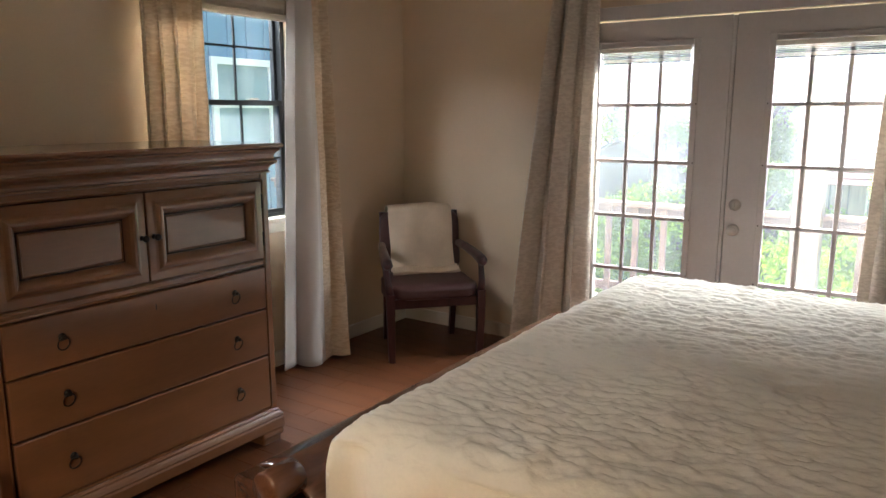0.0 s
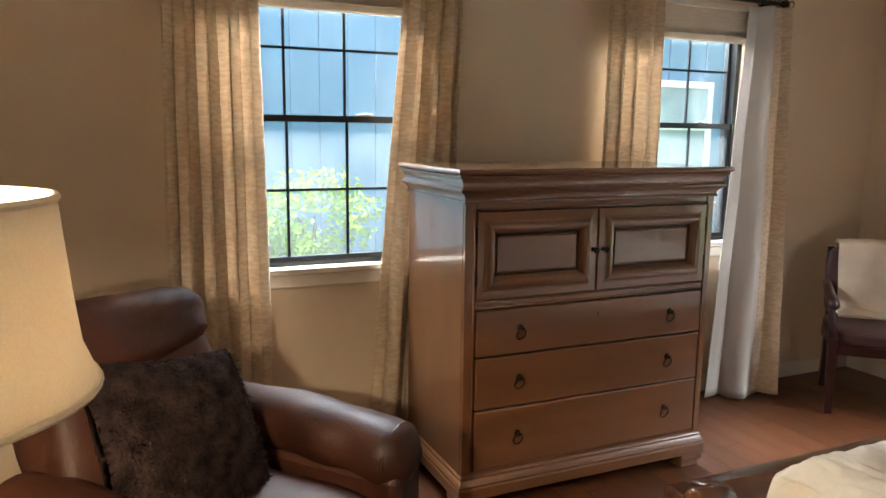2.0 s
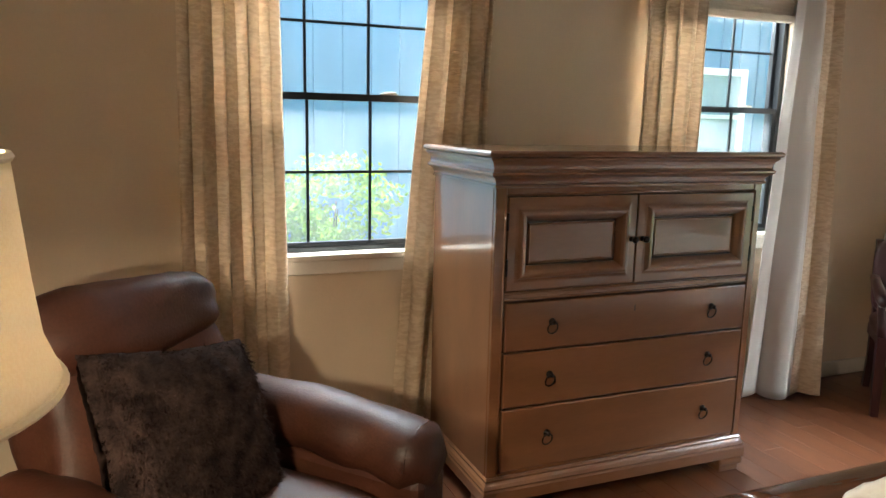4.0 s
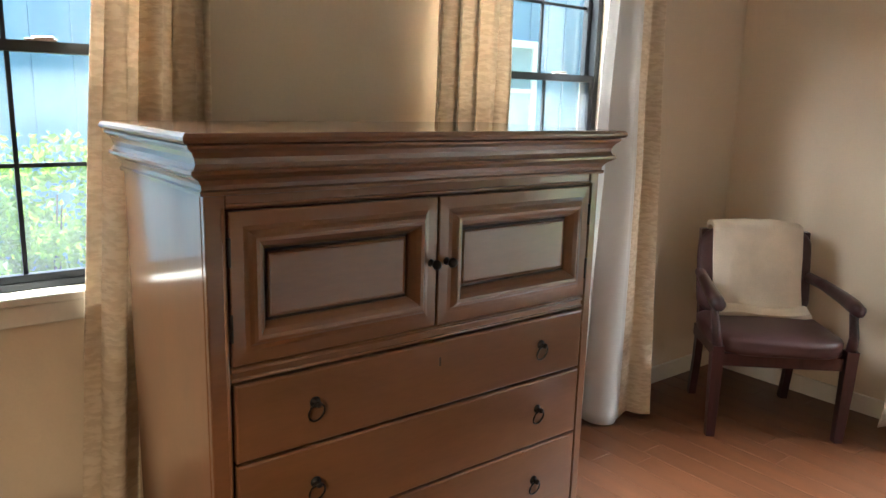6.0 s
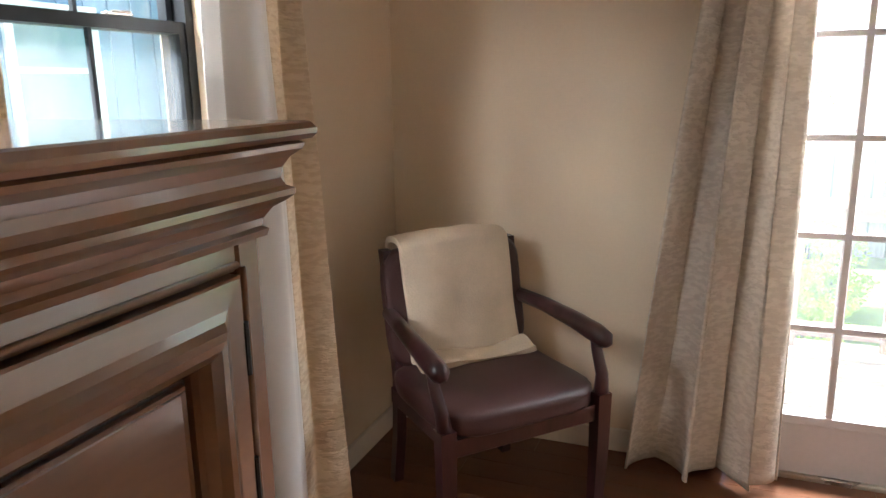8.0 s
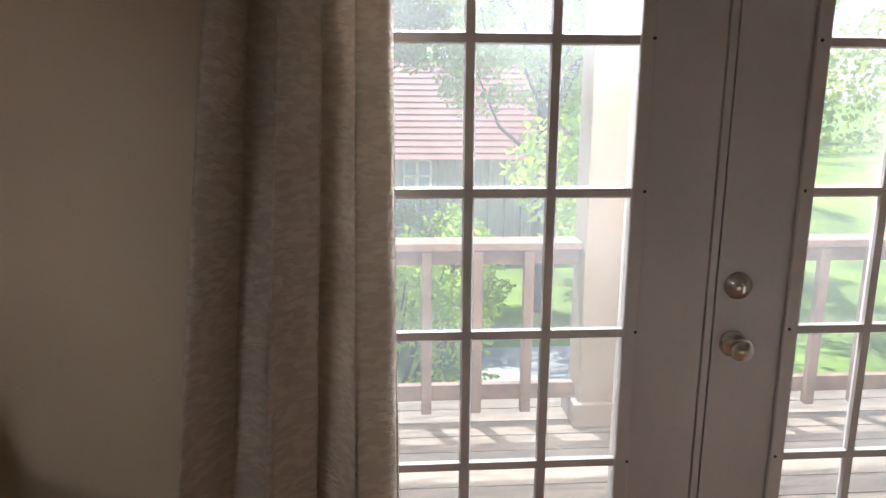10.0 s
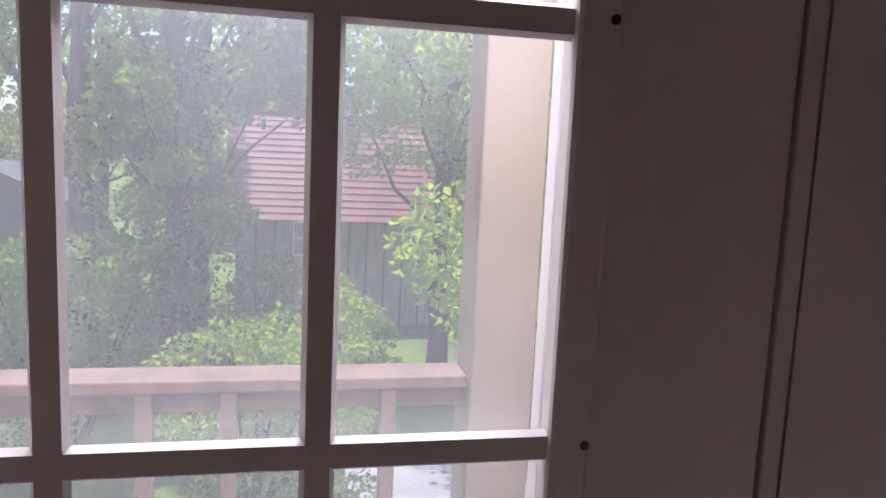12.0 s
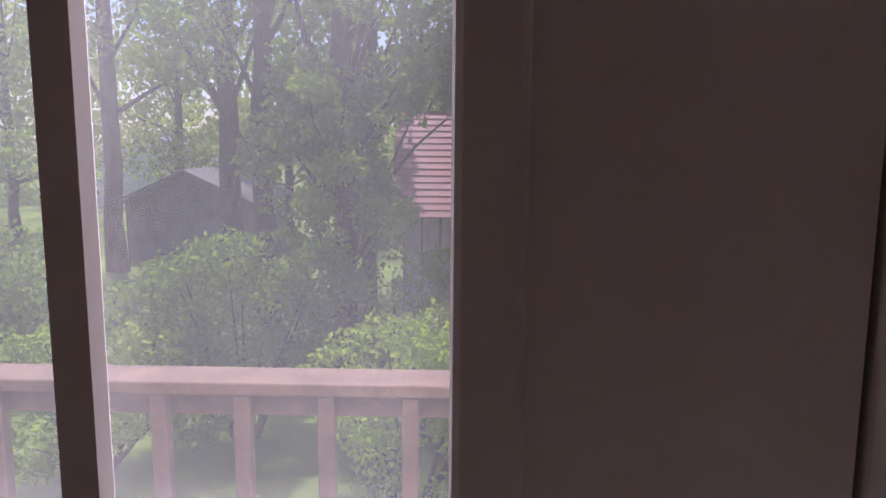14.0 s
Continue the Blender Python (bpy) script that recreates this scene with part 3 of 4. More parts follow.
    for z0, z1, keyed in ((0.664, 0.852, True), (0.443, 0.656, False), (0.186, 0.435, False)):
        dr = rect_loft(-0.566, 0.572, z0, z1, [(0, -0.0185, 1), (0, 0.005, 1), (0.003, 0.0085, 1), (0.006, 0.0095, 1)], M_DRESS, "drawer", d)
        zc = (z0 + z1) / 2 + 0.012
        for y in (-0.370, 0.393):
            pl = lathe(bmesh.new(), [(0.0, 0.0), (0.014, 0.0), (0.014, 0.003), (0.006, 0.005), (0.005, 0.014), (0.0085, 0.018), (0.007, 0.023), (0.0, 0.024)], seg=12)
            pl.transform(Matrix.Translation((dep + 0.0095, y, zc)) @ Matrix.Rotation(radians(90), 4, "Y"))
            pts = [(dep + 0.024 - 0.006 * (1 - math.cos(i * math.pi / 10)) , y + 0.021 * math.sin(i * math.pi / 10), zc - 0.024 + 0.024 * math.cos(i * math.pi / 10)) for i in range(21)]
            tube(pl, pts, 0.0027, 6, caps=False)
            part("ring_pull", pl, M_IRON, dr, "dark iron ring pull", smooth=True)
        if keyed:
            part("keyhole", boxed(dep + 0.0095, dep + 0.0105, 0.004, 0.010, zc + 0.012, zc + 0.036), M_SHADE_SEAL, dr, "small dark keyhole")
    # dark sheet behind the fronts, painting shade into the gaps between them
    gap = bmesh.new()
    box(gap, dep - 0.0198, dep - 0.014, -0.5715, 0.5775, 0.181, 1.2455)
    part("shadow_board", gap, M_SHADE_SEAL, d)
    return d


dresser()


# ---- chair in the corner ----
def armchair():
    c = thing("armchair", pose(0.588, -0.526, 0, 0, 0, math.degrees(math.atan2(-0.326, 0.363)) + 0), "dark mahogany armchair with burgundy leather seat and back", "chair")
    # local x points forward, y to the chair's left
    for y in (-1, 1):
        f = bmesh.new()
        v = [(0.215, y * 0.285, 0.0, 0.019), (0.222, y * 0.29, 0.25, 0.024), (0.222, y * 0.292, 0.44, 0.026)]
        for (xa, ya, za, ra), (xb, yb, zb, rb) in zip(v, v[1:]):
            vs = [f.verts.new((xx + sx * rr, yy + sy * rr, zz)) for xx, yy, zz, rr in ((xa, ya, za, ra), (xb, yb, zb, rb)) for sx, sy in ((-1, -1), (1, -1), (1, 1), (-1, 1))]
            for k in range(4):
                f.faces.new((vs[k], vs[(k + 1) % 4], vs[4 + (k + 1) % 4], vs[4 + k]))
            f.faces.new(vs[:4][::-1])
            f.faces.new(vs[4:])
        part("front_leg", f, M_CHAIRWOOD, c)
        r = bmesh.new()
        pts = [(-0.30, y * 0.235, 0.0), (-0.262, y * 0.235, 0.2), (-0.235, y * 0.24, 0.42), (-0.255, y * 0.245, 0.62), (-0.306, y * 0.25, 0.885)]
        for (xa, ya, za), (xb, yb, zb) in zip(pts, pts[1:]):
            vs = [r.verts.new((xx + sx * 0.021, yy + sy * 0.018, zz)) for xx, yy, zz in ((xa, ya, za), (xb, yb, zb)) for sx, sy in ((-1, -1), (1, -1), (1, 1), (-1, 1))]
            for k in range(4):
                r.faces.new((vs[k], vs[(k + 1) % 4], vs[4 + (k + 1) % 4], vs[4 + k]))
            r.faces.new(vs[:4][::-1])
            r.faces.new(vs[4:])
        part("back_leg", r, M_CHAIRWOOD, c)
        post = tube(bmesh.new(), [(0.222, y * 0.292, 0.43), (0.215, y * 0.30, 0.5), (0.18, y * 0.305, 0.57), (0.175, y * 0.305, 0.615)], [0.026, 0.021, 0.019, 0.022], 10)
        part("arm_post", post, M_CHAIRWOOD, c, smooth=True)
        arm = tube(bmesh.new(), [(-0.26, y * 0.262, 0.668), (-0.1, y * 0.283, 0.662), (0.07, y * 0.298, 0.645), (0.18, y * 0.303, 0.63), (0.222, y * 0.303, 0.621), (0.24, y * 0.303, 0.608)], [0.025, 0.027, 0.031, 0.034, 0.031, 0.014], 12)
        part("armrest", arm, M_CHAIRWOOD, c, smooth=True)
        part("side_rail", boxed(-0.235, 0.2, y * 0.262 - 0.012, y * 0.262 + 0.012, 0.345, 0.405, bevel=0.003, seg=1), M_CHAIRWOOD, c)
    part("front_rail", boxed(0.205, 0.232, -0.264, 0.264, 0.345, 0.405, bevel=0.003, seg=1), M_CHAIRWOOD, c)
    part("back_rail", boxed(-0.255, -0.23, -0.22, 0.22, 0.345, 0.405, bevel=0.003, seg=1), M_CHAIRWOOD, c)
    part("seat", pillowy(bmesh.new(), 0.262, 0.288, 0.052, -0.005, 0, 0.438, power=5.0, wob=0.02), M_VINYL, c, "burgundy leather seat", smooth=True)
    bk = pillowy(bmesh.new(), 0.038, 0.274, 0.215, 0, 0, 0, power=7.0, wob=0.01)
    bk.transform(Matrix.Translation((-0.262, 0, 0.68)) @ Matrix.Rotation(radians(-11), 4, "Y"))
    part("backrest", bk, M_VINYL, c, "burgundy leather back", smooth=True)
    return c


chair = armchair()
CH = chair.matrix_world.copy()


def throw_blanket():
    b = thing("throw_blanket", CH, "folded beige blanket draped over the chair back", "blanket")

    def at(u, v):
        y = -0.215 + 0.432 * u + 0.012 * (v - 0.5)
        s = -0.30 + v * 0.935
        # behind the back, over its top, down the front, onto the seat
        top = 0.894 + 0.012 * math.sin(math.pi * u) + 0.006 * noise.noise(Vector((u * 5, 0, 2)))
        if s < 0:
            x, z = -0.372 + 0.19 * (-s) * 0.3, top + s
        elif s < 0.12:
            a = s / 0.12 * math.pi
            x, z = -0.315 - 0.055 * math.cos(a), top + 0.022 * math.sin(a)
        else:
            q = s - 0.12
            x, z = -0.258 + 0.19 * q, top - q * 0.985
            zs = 0.505 + 0.01 * math.sin(u * 7)
            if z < zs:
                x += (zs - z) * 0.5
                z = zs + 0.012 * math.sin((zs - z) * 40) + (u - 0.5) * 0.01
        nz = noise.noise(Vector((u * 3.2, v * 4.0, 5)))
        return (x + 0.009 * nz + 0.02 * max(0, v - 0.85) * 6 * u, y + 0.008 * noise.noise(Vector((v * 5, u, 3))) + 0.05 * max(0, v - 0.86) * 5 * max(0, u - 0.6), z + 0.004 * nz)
    ob = part("folded_cloth", sheet(bmesh.new(), at, 40, 70), M_BLANKET, b, smooth=True)
    solid(ob, 0.022)
    bv = ob.modifiers.new("soft", "BEVEL")
    bv.width, bv.segments, bv.limit_method = 0.008, 2, "ANGLE"


throw_blanket()


# ---- recliner, pillow, lamp ----
RECL = pose(1.206, -4.252, 0, 0, 0, 40)


def recliner():
    r = thing("recliner", RECL, "brown leather recliner with padded arms beside the lamp", "recliner")
    part("base", boxed(-0.40, 0.38, -0.40, 0.40, 0.03, 0.30, bevel=0.03), M_LEATHER, r)
    part("seat", pillowy(bmesh.new(), 0.36, 0.285, 0.12, 0.08, 0, 0.37, power=4, wob=0.06, seed=2), M_LEATHER, r, smooth=True)
    part("footrest", pillowy(bmesh.new(), 0.07, 0.29, 0.15, 0.44, 0, 0.27, power=4, wob=0.05, seed=3), M_LEATHER, r, smooth=True)
    for y in (-1, 1):
        a = bmesh.new()
        box(a, -0.36, 0.40, y * 0.39 - 0.085, y * 0.39 + 0.085, 0.04, 0.50, bevel=0.03)
        part("arm_panel", a, M_LEATHER, r)
        g = bmesh.new()
        n = 26
        pts = [(-0.38 + 0.79 * i / n, y * (0.40 + 0.005 * math.sin(i * 0.7)), 0.545 + 0.025 * math.sin(math.pi * i / n) - 0.035 * (i / n) ** 2) for i in range(n + 1)]
        rad = [0.115 * min(1, (0.25 + 1.6 * min(i, n - i) / 4) ** 0.5) * (1 + 0.010 * math.sin(i * 0.9)) for i in range(n + 1)]
        tube(g, pts, rad, 24)
        for vtx in g.verts:
            vtx.co.z = 0.55 + (vtx.co.z - 0.55) * 0.92 + 0.006 * noise.noise(vtx.co * 9)
            vtx.co.y += 0.006 * noise.noise(vtx.co * 11 + Vector((3, 0, 0)))
        part("armrest", g, M_LEATHER, r, "padded leather armrest", smooth=True)
        part("seam", tube(bmesh.new(), [(0.355, y * 0.40 + 0.118 * math.cos(k * math.pi / 10), 0.525 + 0.105 * math.sin(k * math.pi / 10)) for k in range(11)], 0.005, 6), M_LEATHER, r)
    bk = pillowy(bmesh.new(), 0.13, 0.33, 0.34, power=3.6, wob=0.08, seed=5)
    bk.transform(Matrix.Translation((-0.36, 0, 0.62)) @ Matrix.Rotation(radians(-17), 4, "Y"))
    part("backrest", bk, M_LEATHER, r, smooth=True)
    hd = pillowy(bmesh.new(), 0.14, 0.325, 0.125, power=3.2, wob=0.1, seed=8)
    for vtx in hd.verts:
        vtx.co.x += 0.010 * math.sin(vtx.co.y * 75) * max(0, vtx.co.z) * 9
    hd.transform(Matrix.Translation((-0.42, -0.02, 0.915)) @ Matrix.Rotation(radians(-22), 4, "Y"))
    part("headrest", hd, M_LEATHER, r, "puckered leather head cushion", smooth=True)


recliner()


def fur_pillow():
    bm = bmesh.new()
    n = 60

    def side(s):
        def at(u, v):
            a, b = 2 * u - 1, 2 * v - 1
            e = (max(0, 1 - abs(a) ** 2.6) * max(0, 1 - abs(b) ** 2.6)) ** 0.45
            th = 0.11 * e + 0.006 * noise.noise(Vector((a * 6, b * 6, s)))
            pin = 1 - 0.07 * (1 - abs(a * b))
            return (s * th + 0.004 * random.random(), a * 0.28 * pin + 0.004 * random.random(), b * 0.28 * pin + 0.004 * random.random())
        return at
    sheet(bm, side(1), n, n)
    sheet(bm, side(-1), n, n)
    bmesh.ops.remove_doubles(bm, verts=bm.verts[:], dist=0.008)
    p = part("throw_pillow", bm, M_FUR, smooth=True)
    p.matrix_world = RECL @ pose(-0.10, -0.06, 0.66, 0, -27, 6) @ pose(0, 0, 0, -12, 0, 0) @ Matrix.Diagonal((1, 1, 0.92, 1))
    rnd = np.random.RandomState(4)
    k = 16000
    a, b = rnd.uniform(-0.97, 0.97, k), rnd.uniform(-0.97, 0.97, k)
    e = (np.clip(1 - np.abs(a) ** 2.6, 0, 1) * np.clip(1 - np.abs(b) ** 2.6, 0, 1)) ** 0.45
    pin = 1 - 0.07 * (1 - np.abs(a * b))
    root = np.stack([0.11 * e, a * 0.28 * pin, b * 0.28 * pin], 1)
    tip = root + np.stack([rnd.uniform(0.006, 0.014, k), rnd.normal(0, 0.014, k), rnd.normal(-0.012, 0.012, k)], 1)
    side_v = rnd.normal(0, 0.0011, (k, 3))
    co = np.stack([root - side_v, root + side_v, tip], 1).reshape(-1, 3)
    me = bpy.data.meshes.new("pile")
    me.from_pydata(co.tolist(), [], np.arange(3 * k).reshape(-1, 3).tolist())
    me.materials.append(M_FUR)
    f = new("pile", me)
    f.parent = p
    f["kind"] = "stuff"
    tagged(p, "dark brown furry throw pillow leaning on the recliner", "pillow")


fur_pillow()
LX, LY = 2.33, -4.722


def side_table():
    t = thing("side_table", pose(LX, LY, 0), "small dark wooden side table beside the recliner", "table")
    part("tabletop", boxed(-0.24, 0.24, -0.24, 0.24, 0.60, 0.63, bevel=0.006), M_BEDWOOD, t)
    for x in (-0.2, 0.2):
        for y in (-0.2, 0.2):
            part("leg", tube(bmesh.new(), [(x, y, 0), (x, y, 0.6)], [0.015, 0.022], 10), M_BEDWOOD, t)


side_table()


def table_lamp():
    t = thing("table_lamp", pose(LX, LY, 0.63), "lit brass table lamp with a cream bell shade", "lamp")
    part("base", lathe(bmesh.new(), [(0.0, 0.0), (0.085, 0.0), (0.085, 0.015), (0.05, 0.03), (0.03, 0.06), (0.045, 0.12), (0.07, 0.2), (0.075, 0.27), (0.05, 0.35), (0.022, 0.40), (0.03, 0.42), (0.018, 0.45), (0.014, 0.58), (0.0, 0.585)]), M_BRASS, t, "aged brass lamp base", smooth=True)
    sh = lathe(bmesh.new(), [(0.200, 0.615), (0.196, 0.628), (0.184, 0.66), (0.177, 0.72), (0.171, 0.79), (0.167, 0.838)], seg=48)
    solid(part("shade", sh, M_SHADEFAB, t, "cream fabric bell shade", smooth=True), 0.003)
    for z, r in ((0.616, 0.201), (0.838, 0.168)):
        pts = [(r * math.cos(k * math.pi / 24), r * math.sin(k * math.pi / 24), z) for k in range(49)]
        part("shade_trim", tube(bmesh.new(), pts, 0.005, 6, caps=False), M_SHADEFAB, t)
    bulb = bpy.data.lights.new("bulb", "POINT")
    bulb.energy, bulb.color, bulb.shadow_soft_size = LAMP_WATTS, (1.0, 0.74, 0.47), 0.035
    b = new("bulb_light", bulb)
    b.location = (LX, LY, 1.287)


LAMP_WATTS = 14.0
table_lamp()


# ---- bed ----
BX0, BX1, BY0, BY1, BZ = 2.075, 4.15, -3.07, -0.95, 0.785


def bed():
    b = thing("bed", pose(0, 0, 0), "wooden sleigh bed with low dark footboard", "bed")
    part("mattress", boxed(BX0 + 0.06, BX1, BY0 + 0.1, BY1 - 0.1, 0.22, BZ - 0.06, bevel=0.05), M_QUILT, b)
    fb = bmesh.new()
    box(fb, 1.735, 1.785, BY0 + 0.1, BY1 - 0.12, 0.12, 0.50, bevel=0.008)
    part("footboard", fb, M_BEDWOOD, b)
    def roll(u, v):
        a = math.pi * (1.02 - 1.25 * u)
        return (1.768 + 0.078 * math.cos(a) + 0.12 * u * u, BY0 + 0.095 + (BY1 - BY0 - 0.20) * v, 0.495 + 0.042 * math.sin(a) - 0.05 * u * u)
    solid(part("footboard_cap", sheet(bmesh.new(), roll, 20, 30), M_BEDWOOD, b, "rolled sleigh top of the footboard", smooth=True), 0.016)
    for y in (BY0 + 0.0, BY1 - 0.10):
        p = bmesh.new()
        box(p, 1.70, 1.80, y, y + 0.09, 0.0, 0.53, bevel=0.012)
        part("post", p, M_BEDWOOD, b)
        s = bmesh.new()
        tube(s, [(1.845, y - 0.015, 0.53), (1.845, y - 0.008, 0.53), (1.845, y + 0.098, 0.53), (1.845, y + 0.105, 0.53)], [0.045, 0.052, 0.052, 0.045], 24)
        part("scroll", s, M_BEDWOOD, b, "glossy rounded scroll", smooth=True)
    for y in (BY0 + 0.06, BY1 - 0.09):
        part("side_rail", boxed(1.80, BX1, y, y + 0.03, 0.16, 0.36, bevel=0.004), M_BEDWOOD, b)
    hbd = bmesh.new()
    box(hbd, BX1 + 0.005, BX1 + 0.07, BY0, BY1, 0, 1.2, bevel=0.02)
    part("headboard", hbd, M_BEDWOOD, b)


bed()


def bedspread():
    q = thing("bedspread", pose(0, 0, 0), "cream puckered matelasse bedspread over the bed", "bedspread")
    nx, ny = 400, 480
    lx, ly = BX1 - BX0, BY1 - BY0
    drop = 0.40

    def fold(s, length, r=0.11):
        """Unrolls a line that lies flat and then bends down at its two ends."""
        if s < 0:
            a = min(-s / r, math.pi / 2)
            return -r * math.sin(a) - 0.03 * max(0, -s - r * math.pi / 2), -r * (1 - math.cos(a)) - max(0, -s - r * math.pi / 2)
        if s > length:
            x, z = fold(length - s, length, r)
            return length - x, z
        return s, 0.0

    def at(u, v):
        sx = -drop + (lx + drop) * u
        sy = -drop + (ly + 2 * drop) * v
        ex = 0.11
        x, zx = fold(sx - ex, 1e3)
        y, zy = fold(sy - ex, ly - 2 * ex)
        z = BZ + min(zx, zy) + 0.35 * max(zx, zy) * (1 if min(zx, zy) < -0.02 else 0)
        p = Vector((x * 9, y * 17, 0))
        w = noise.noise(p) * 0.5 + noise.noise(p * 2.1 + Vector((9, 3, 0))) * 0.35
        ridge = (1 - abs(noise.noise(Vector((x * 8 + 0.8 * noise.noise(Vector((x * 4, y * 4, 1))), y * 17, 4))))) ** 5
        lump = 0.007 * w + 0.006 * ridge + 0.01 * noise.noise(Vector((x * 2, y * 2, 8)))
        fine = noise.noise(Vector((x * 24, y * 46, 2))) * 0.5 + 0.5 * (1 - abs(noise.noise(Vector((x * 21, y * 44, 6))))) ** 3
        lump += 0.0065 * fine
        lump *= 1.25 + 0.55 * noise.noise(Vector((x * 3.1, y * 3.7, 12)))
        px, py = BX0 + x + ex, BY0 + y + ex
        if min(zx, zy) < -0.05:
            wave = 0.018 * math.sin((px + py) * 16 + 2 * noise.noise(Vector((px * 2, py * 2, 3))))
            if zx < zy:
                px += wave - 0.6 * lump
            else:
                py += (wave - 0.6 * lump) * (1 if sy > ly / 2 else -1)
        else:
            z += lump
        return (px, py, z)
    solid(part("cloth", sheet(bmesh.new(), at, nx, ny), M_QUILT, q, smooth=True), 0.012)


bedspread()

# ---- outside ----
GZ = -2.6


def joined(name, co, faces, mat):
    me = bpy.data.meshes.new(name)
    me.from_pydata(co, [], faces)
    me.materials.append(mat)
    return new(name, me)


gs = 40
gx = [(-260 + 520 * i / gs) for i in range(gs + 1)]
verts = [(x, y, GZ + (0.0 if abs(x) < 20 and y < 30 else 0.25 * noise.noise(Vector((x * 0.03, y * 0.03, 1))))) for x in gx for y in gx]
faces = [(i * (gs + 1) + j, (i + 1) * (gs + 1) + j, (i + 1) * (gs + 1) + j + 1, i * (gs + 1) + j + 1) for i in range(gs) for j in range(gs)]
tagged(joined("ground", verts, faces, M_GRASS), "green sunlit lawn below the deck", "lawn", "", "structure")
setting("pavement", boxed(2.6, 5.6, 5.6, 9.4, GZ, GZ + 0.03, bevel=0.01), M_PATH, "grey concrete path across the lawn", "path")

# deck with railing
deck = setting("deck", boxed(-3.2, 6.6, 0.17, 1.95, -0.24, -0.12), M_RAIL, "weathered wooden deck outside the doors", "deck")
dk = boxed(0, 9.8, 0, 0.138, -0.119, -0.09)
first = part("board", dk, M_DECK, deck)
first.location = (-3.2, 0.175, 0)
for i in range(1, 12):
    o = first.copy()
    scene.collection.objects.link(o)
    o.location = (-3.2, 0.175 + 0.146 * i, 0)
for i, px in enumerate((-3.0, 2.51, 6.4)):
    sup = setting("deck_post" if i == 0 else "deck_post_%d" % (i + 1), boxed(px - 0.07, px + 0.07, 1.78, 1.92, GZ, -0.24), M_RAIL, "wooden post under the deck", "post")


def railing():
    r = thing("deck_railing", pose(0, 0, 0), "weathered wooden deck railing with square balusters", "railing")
    y = 1.66
    for x0, x1 in ((-3.15, 2.405), (2.615, 6.5)):
        part("top_rail", boxed(x0, x1, y - 0.075, y + 0.075, 0.765, 0.803, bevel=0.006), M_RAIL, r)
        part("upper_rail", boxed(x0, x1, y - 0.02, y + 0.02, 0.69, 0.764, bevel=0.003, seg=1), M_RAIL, r)
        part("lower_rail", boxed(x0, x1, y - 0.02, y + 0.02, 0.02, 0.10, bevel=0.003, seg=1), M_RAIL, r)
    x = 1.69 - 0.237 * 20
    while x < 6.4:
        if abs(x - 2.51) > 0.13:
            part("baluster", boxed(x - 0.024, x + 0.024, y - 0.062, y - 0.021, -0.03, 0.762, bevel=0.003, seg=1), M_RAIL, r)
        x += 0.237


railing()
col = thing("porch_column", pose(2.51, 1.66, -0.09), "square cream porch column on the deck", "column")
part("shaft", boxed(-0.10, 0.10, -0.10, 0.10, 0.0, 3.2, bevel=0.008), M_COLUMN, col)
part("plinth", boxed(-0.125, 0.125, -0.125, 0.125, 0.0, 0.12, bevel=0.006), M_COLUMN, col)
part("capital", boxed(-0.13, 0.13, -0.13, 0.13, 3.08, 3.2, bevel=0.006), M_COLUMN, col)
# roof out of view, added to keep the sun off the doors and deck
setting("added_shade_roof", boxed(-3.3, 6.8, 0.165, 2.3, 3.12, 3.3), M_COLUMN, "plain cream roof, unseen, added over the deck to shade it", "roof")


# ---- neighbouring house past the windows ----
def neighbour_house():
    h = thing("neighbour_house", pose(-5.6, 0, GZ), "pale blue board-sided house with white trimmed window", "house")
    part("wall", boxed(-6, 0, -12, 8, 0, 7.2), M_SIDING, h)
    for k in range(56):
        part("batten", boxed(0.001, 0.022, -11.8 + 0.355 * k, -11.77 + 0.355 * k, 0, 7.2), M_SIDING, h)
    rf = bmesh.new()
    vs = [rf.verts.new(c) for c in ((-6.4, -12.4, 7.1), (0.45, -12.4, 7.1), (-3, -12.4, 9.4), (-6.4, 8.4, 7.1), (0.45, 8.4, 7.1), (-3, 8.4, 9.4))]
    for f in ((0, 1, 2), (3, 5, 4), (1, 4, 5, 2), (0, 2, 5, 3), (0, 3, 4, 1)):
        rf.faces.new([vs[i] for i in f])
    part("roof", rf, M_GREYSHED, h)
    for y0, y1, z0, z1 in ((2.75, 3.95, 3.55, 4.95), (-4.2, -3.5, 4.9, 5.6)):
        w = bmesh.new()
        for a, b, c, d in ((y0, y0 + 0.1, z0, z1), (y1 - 0.1, y1, z0, z1), (y0 + 0.1, y1 - 0.1, z0, z0 + 0.1), (y0 + 0.1, y1 - 0.1, z1 - 0.1, z1), (y0 + 0.1, y1 - 0.1, (z0 + z1) / 2 - 0.03, (z0 + z1) / 2 + 0.03)):
            box(w, 0.023, 0.07, a, b, c, d)
        win = part("window", w, M_WHITE, h, "white window frame")
        part("pane", boxed(0.024, 0.034, y0 + 0.1, y1 - 0.1, z0 + 0.1, z1 - 0.1), M_DARKPANE, win)


neighbour_house()


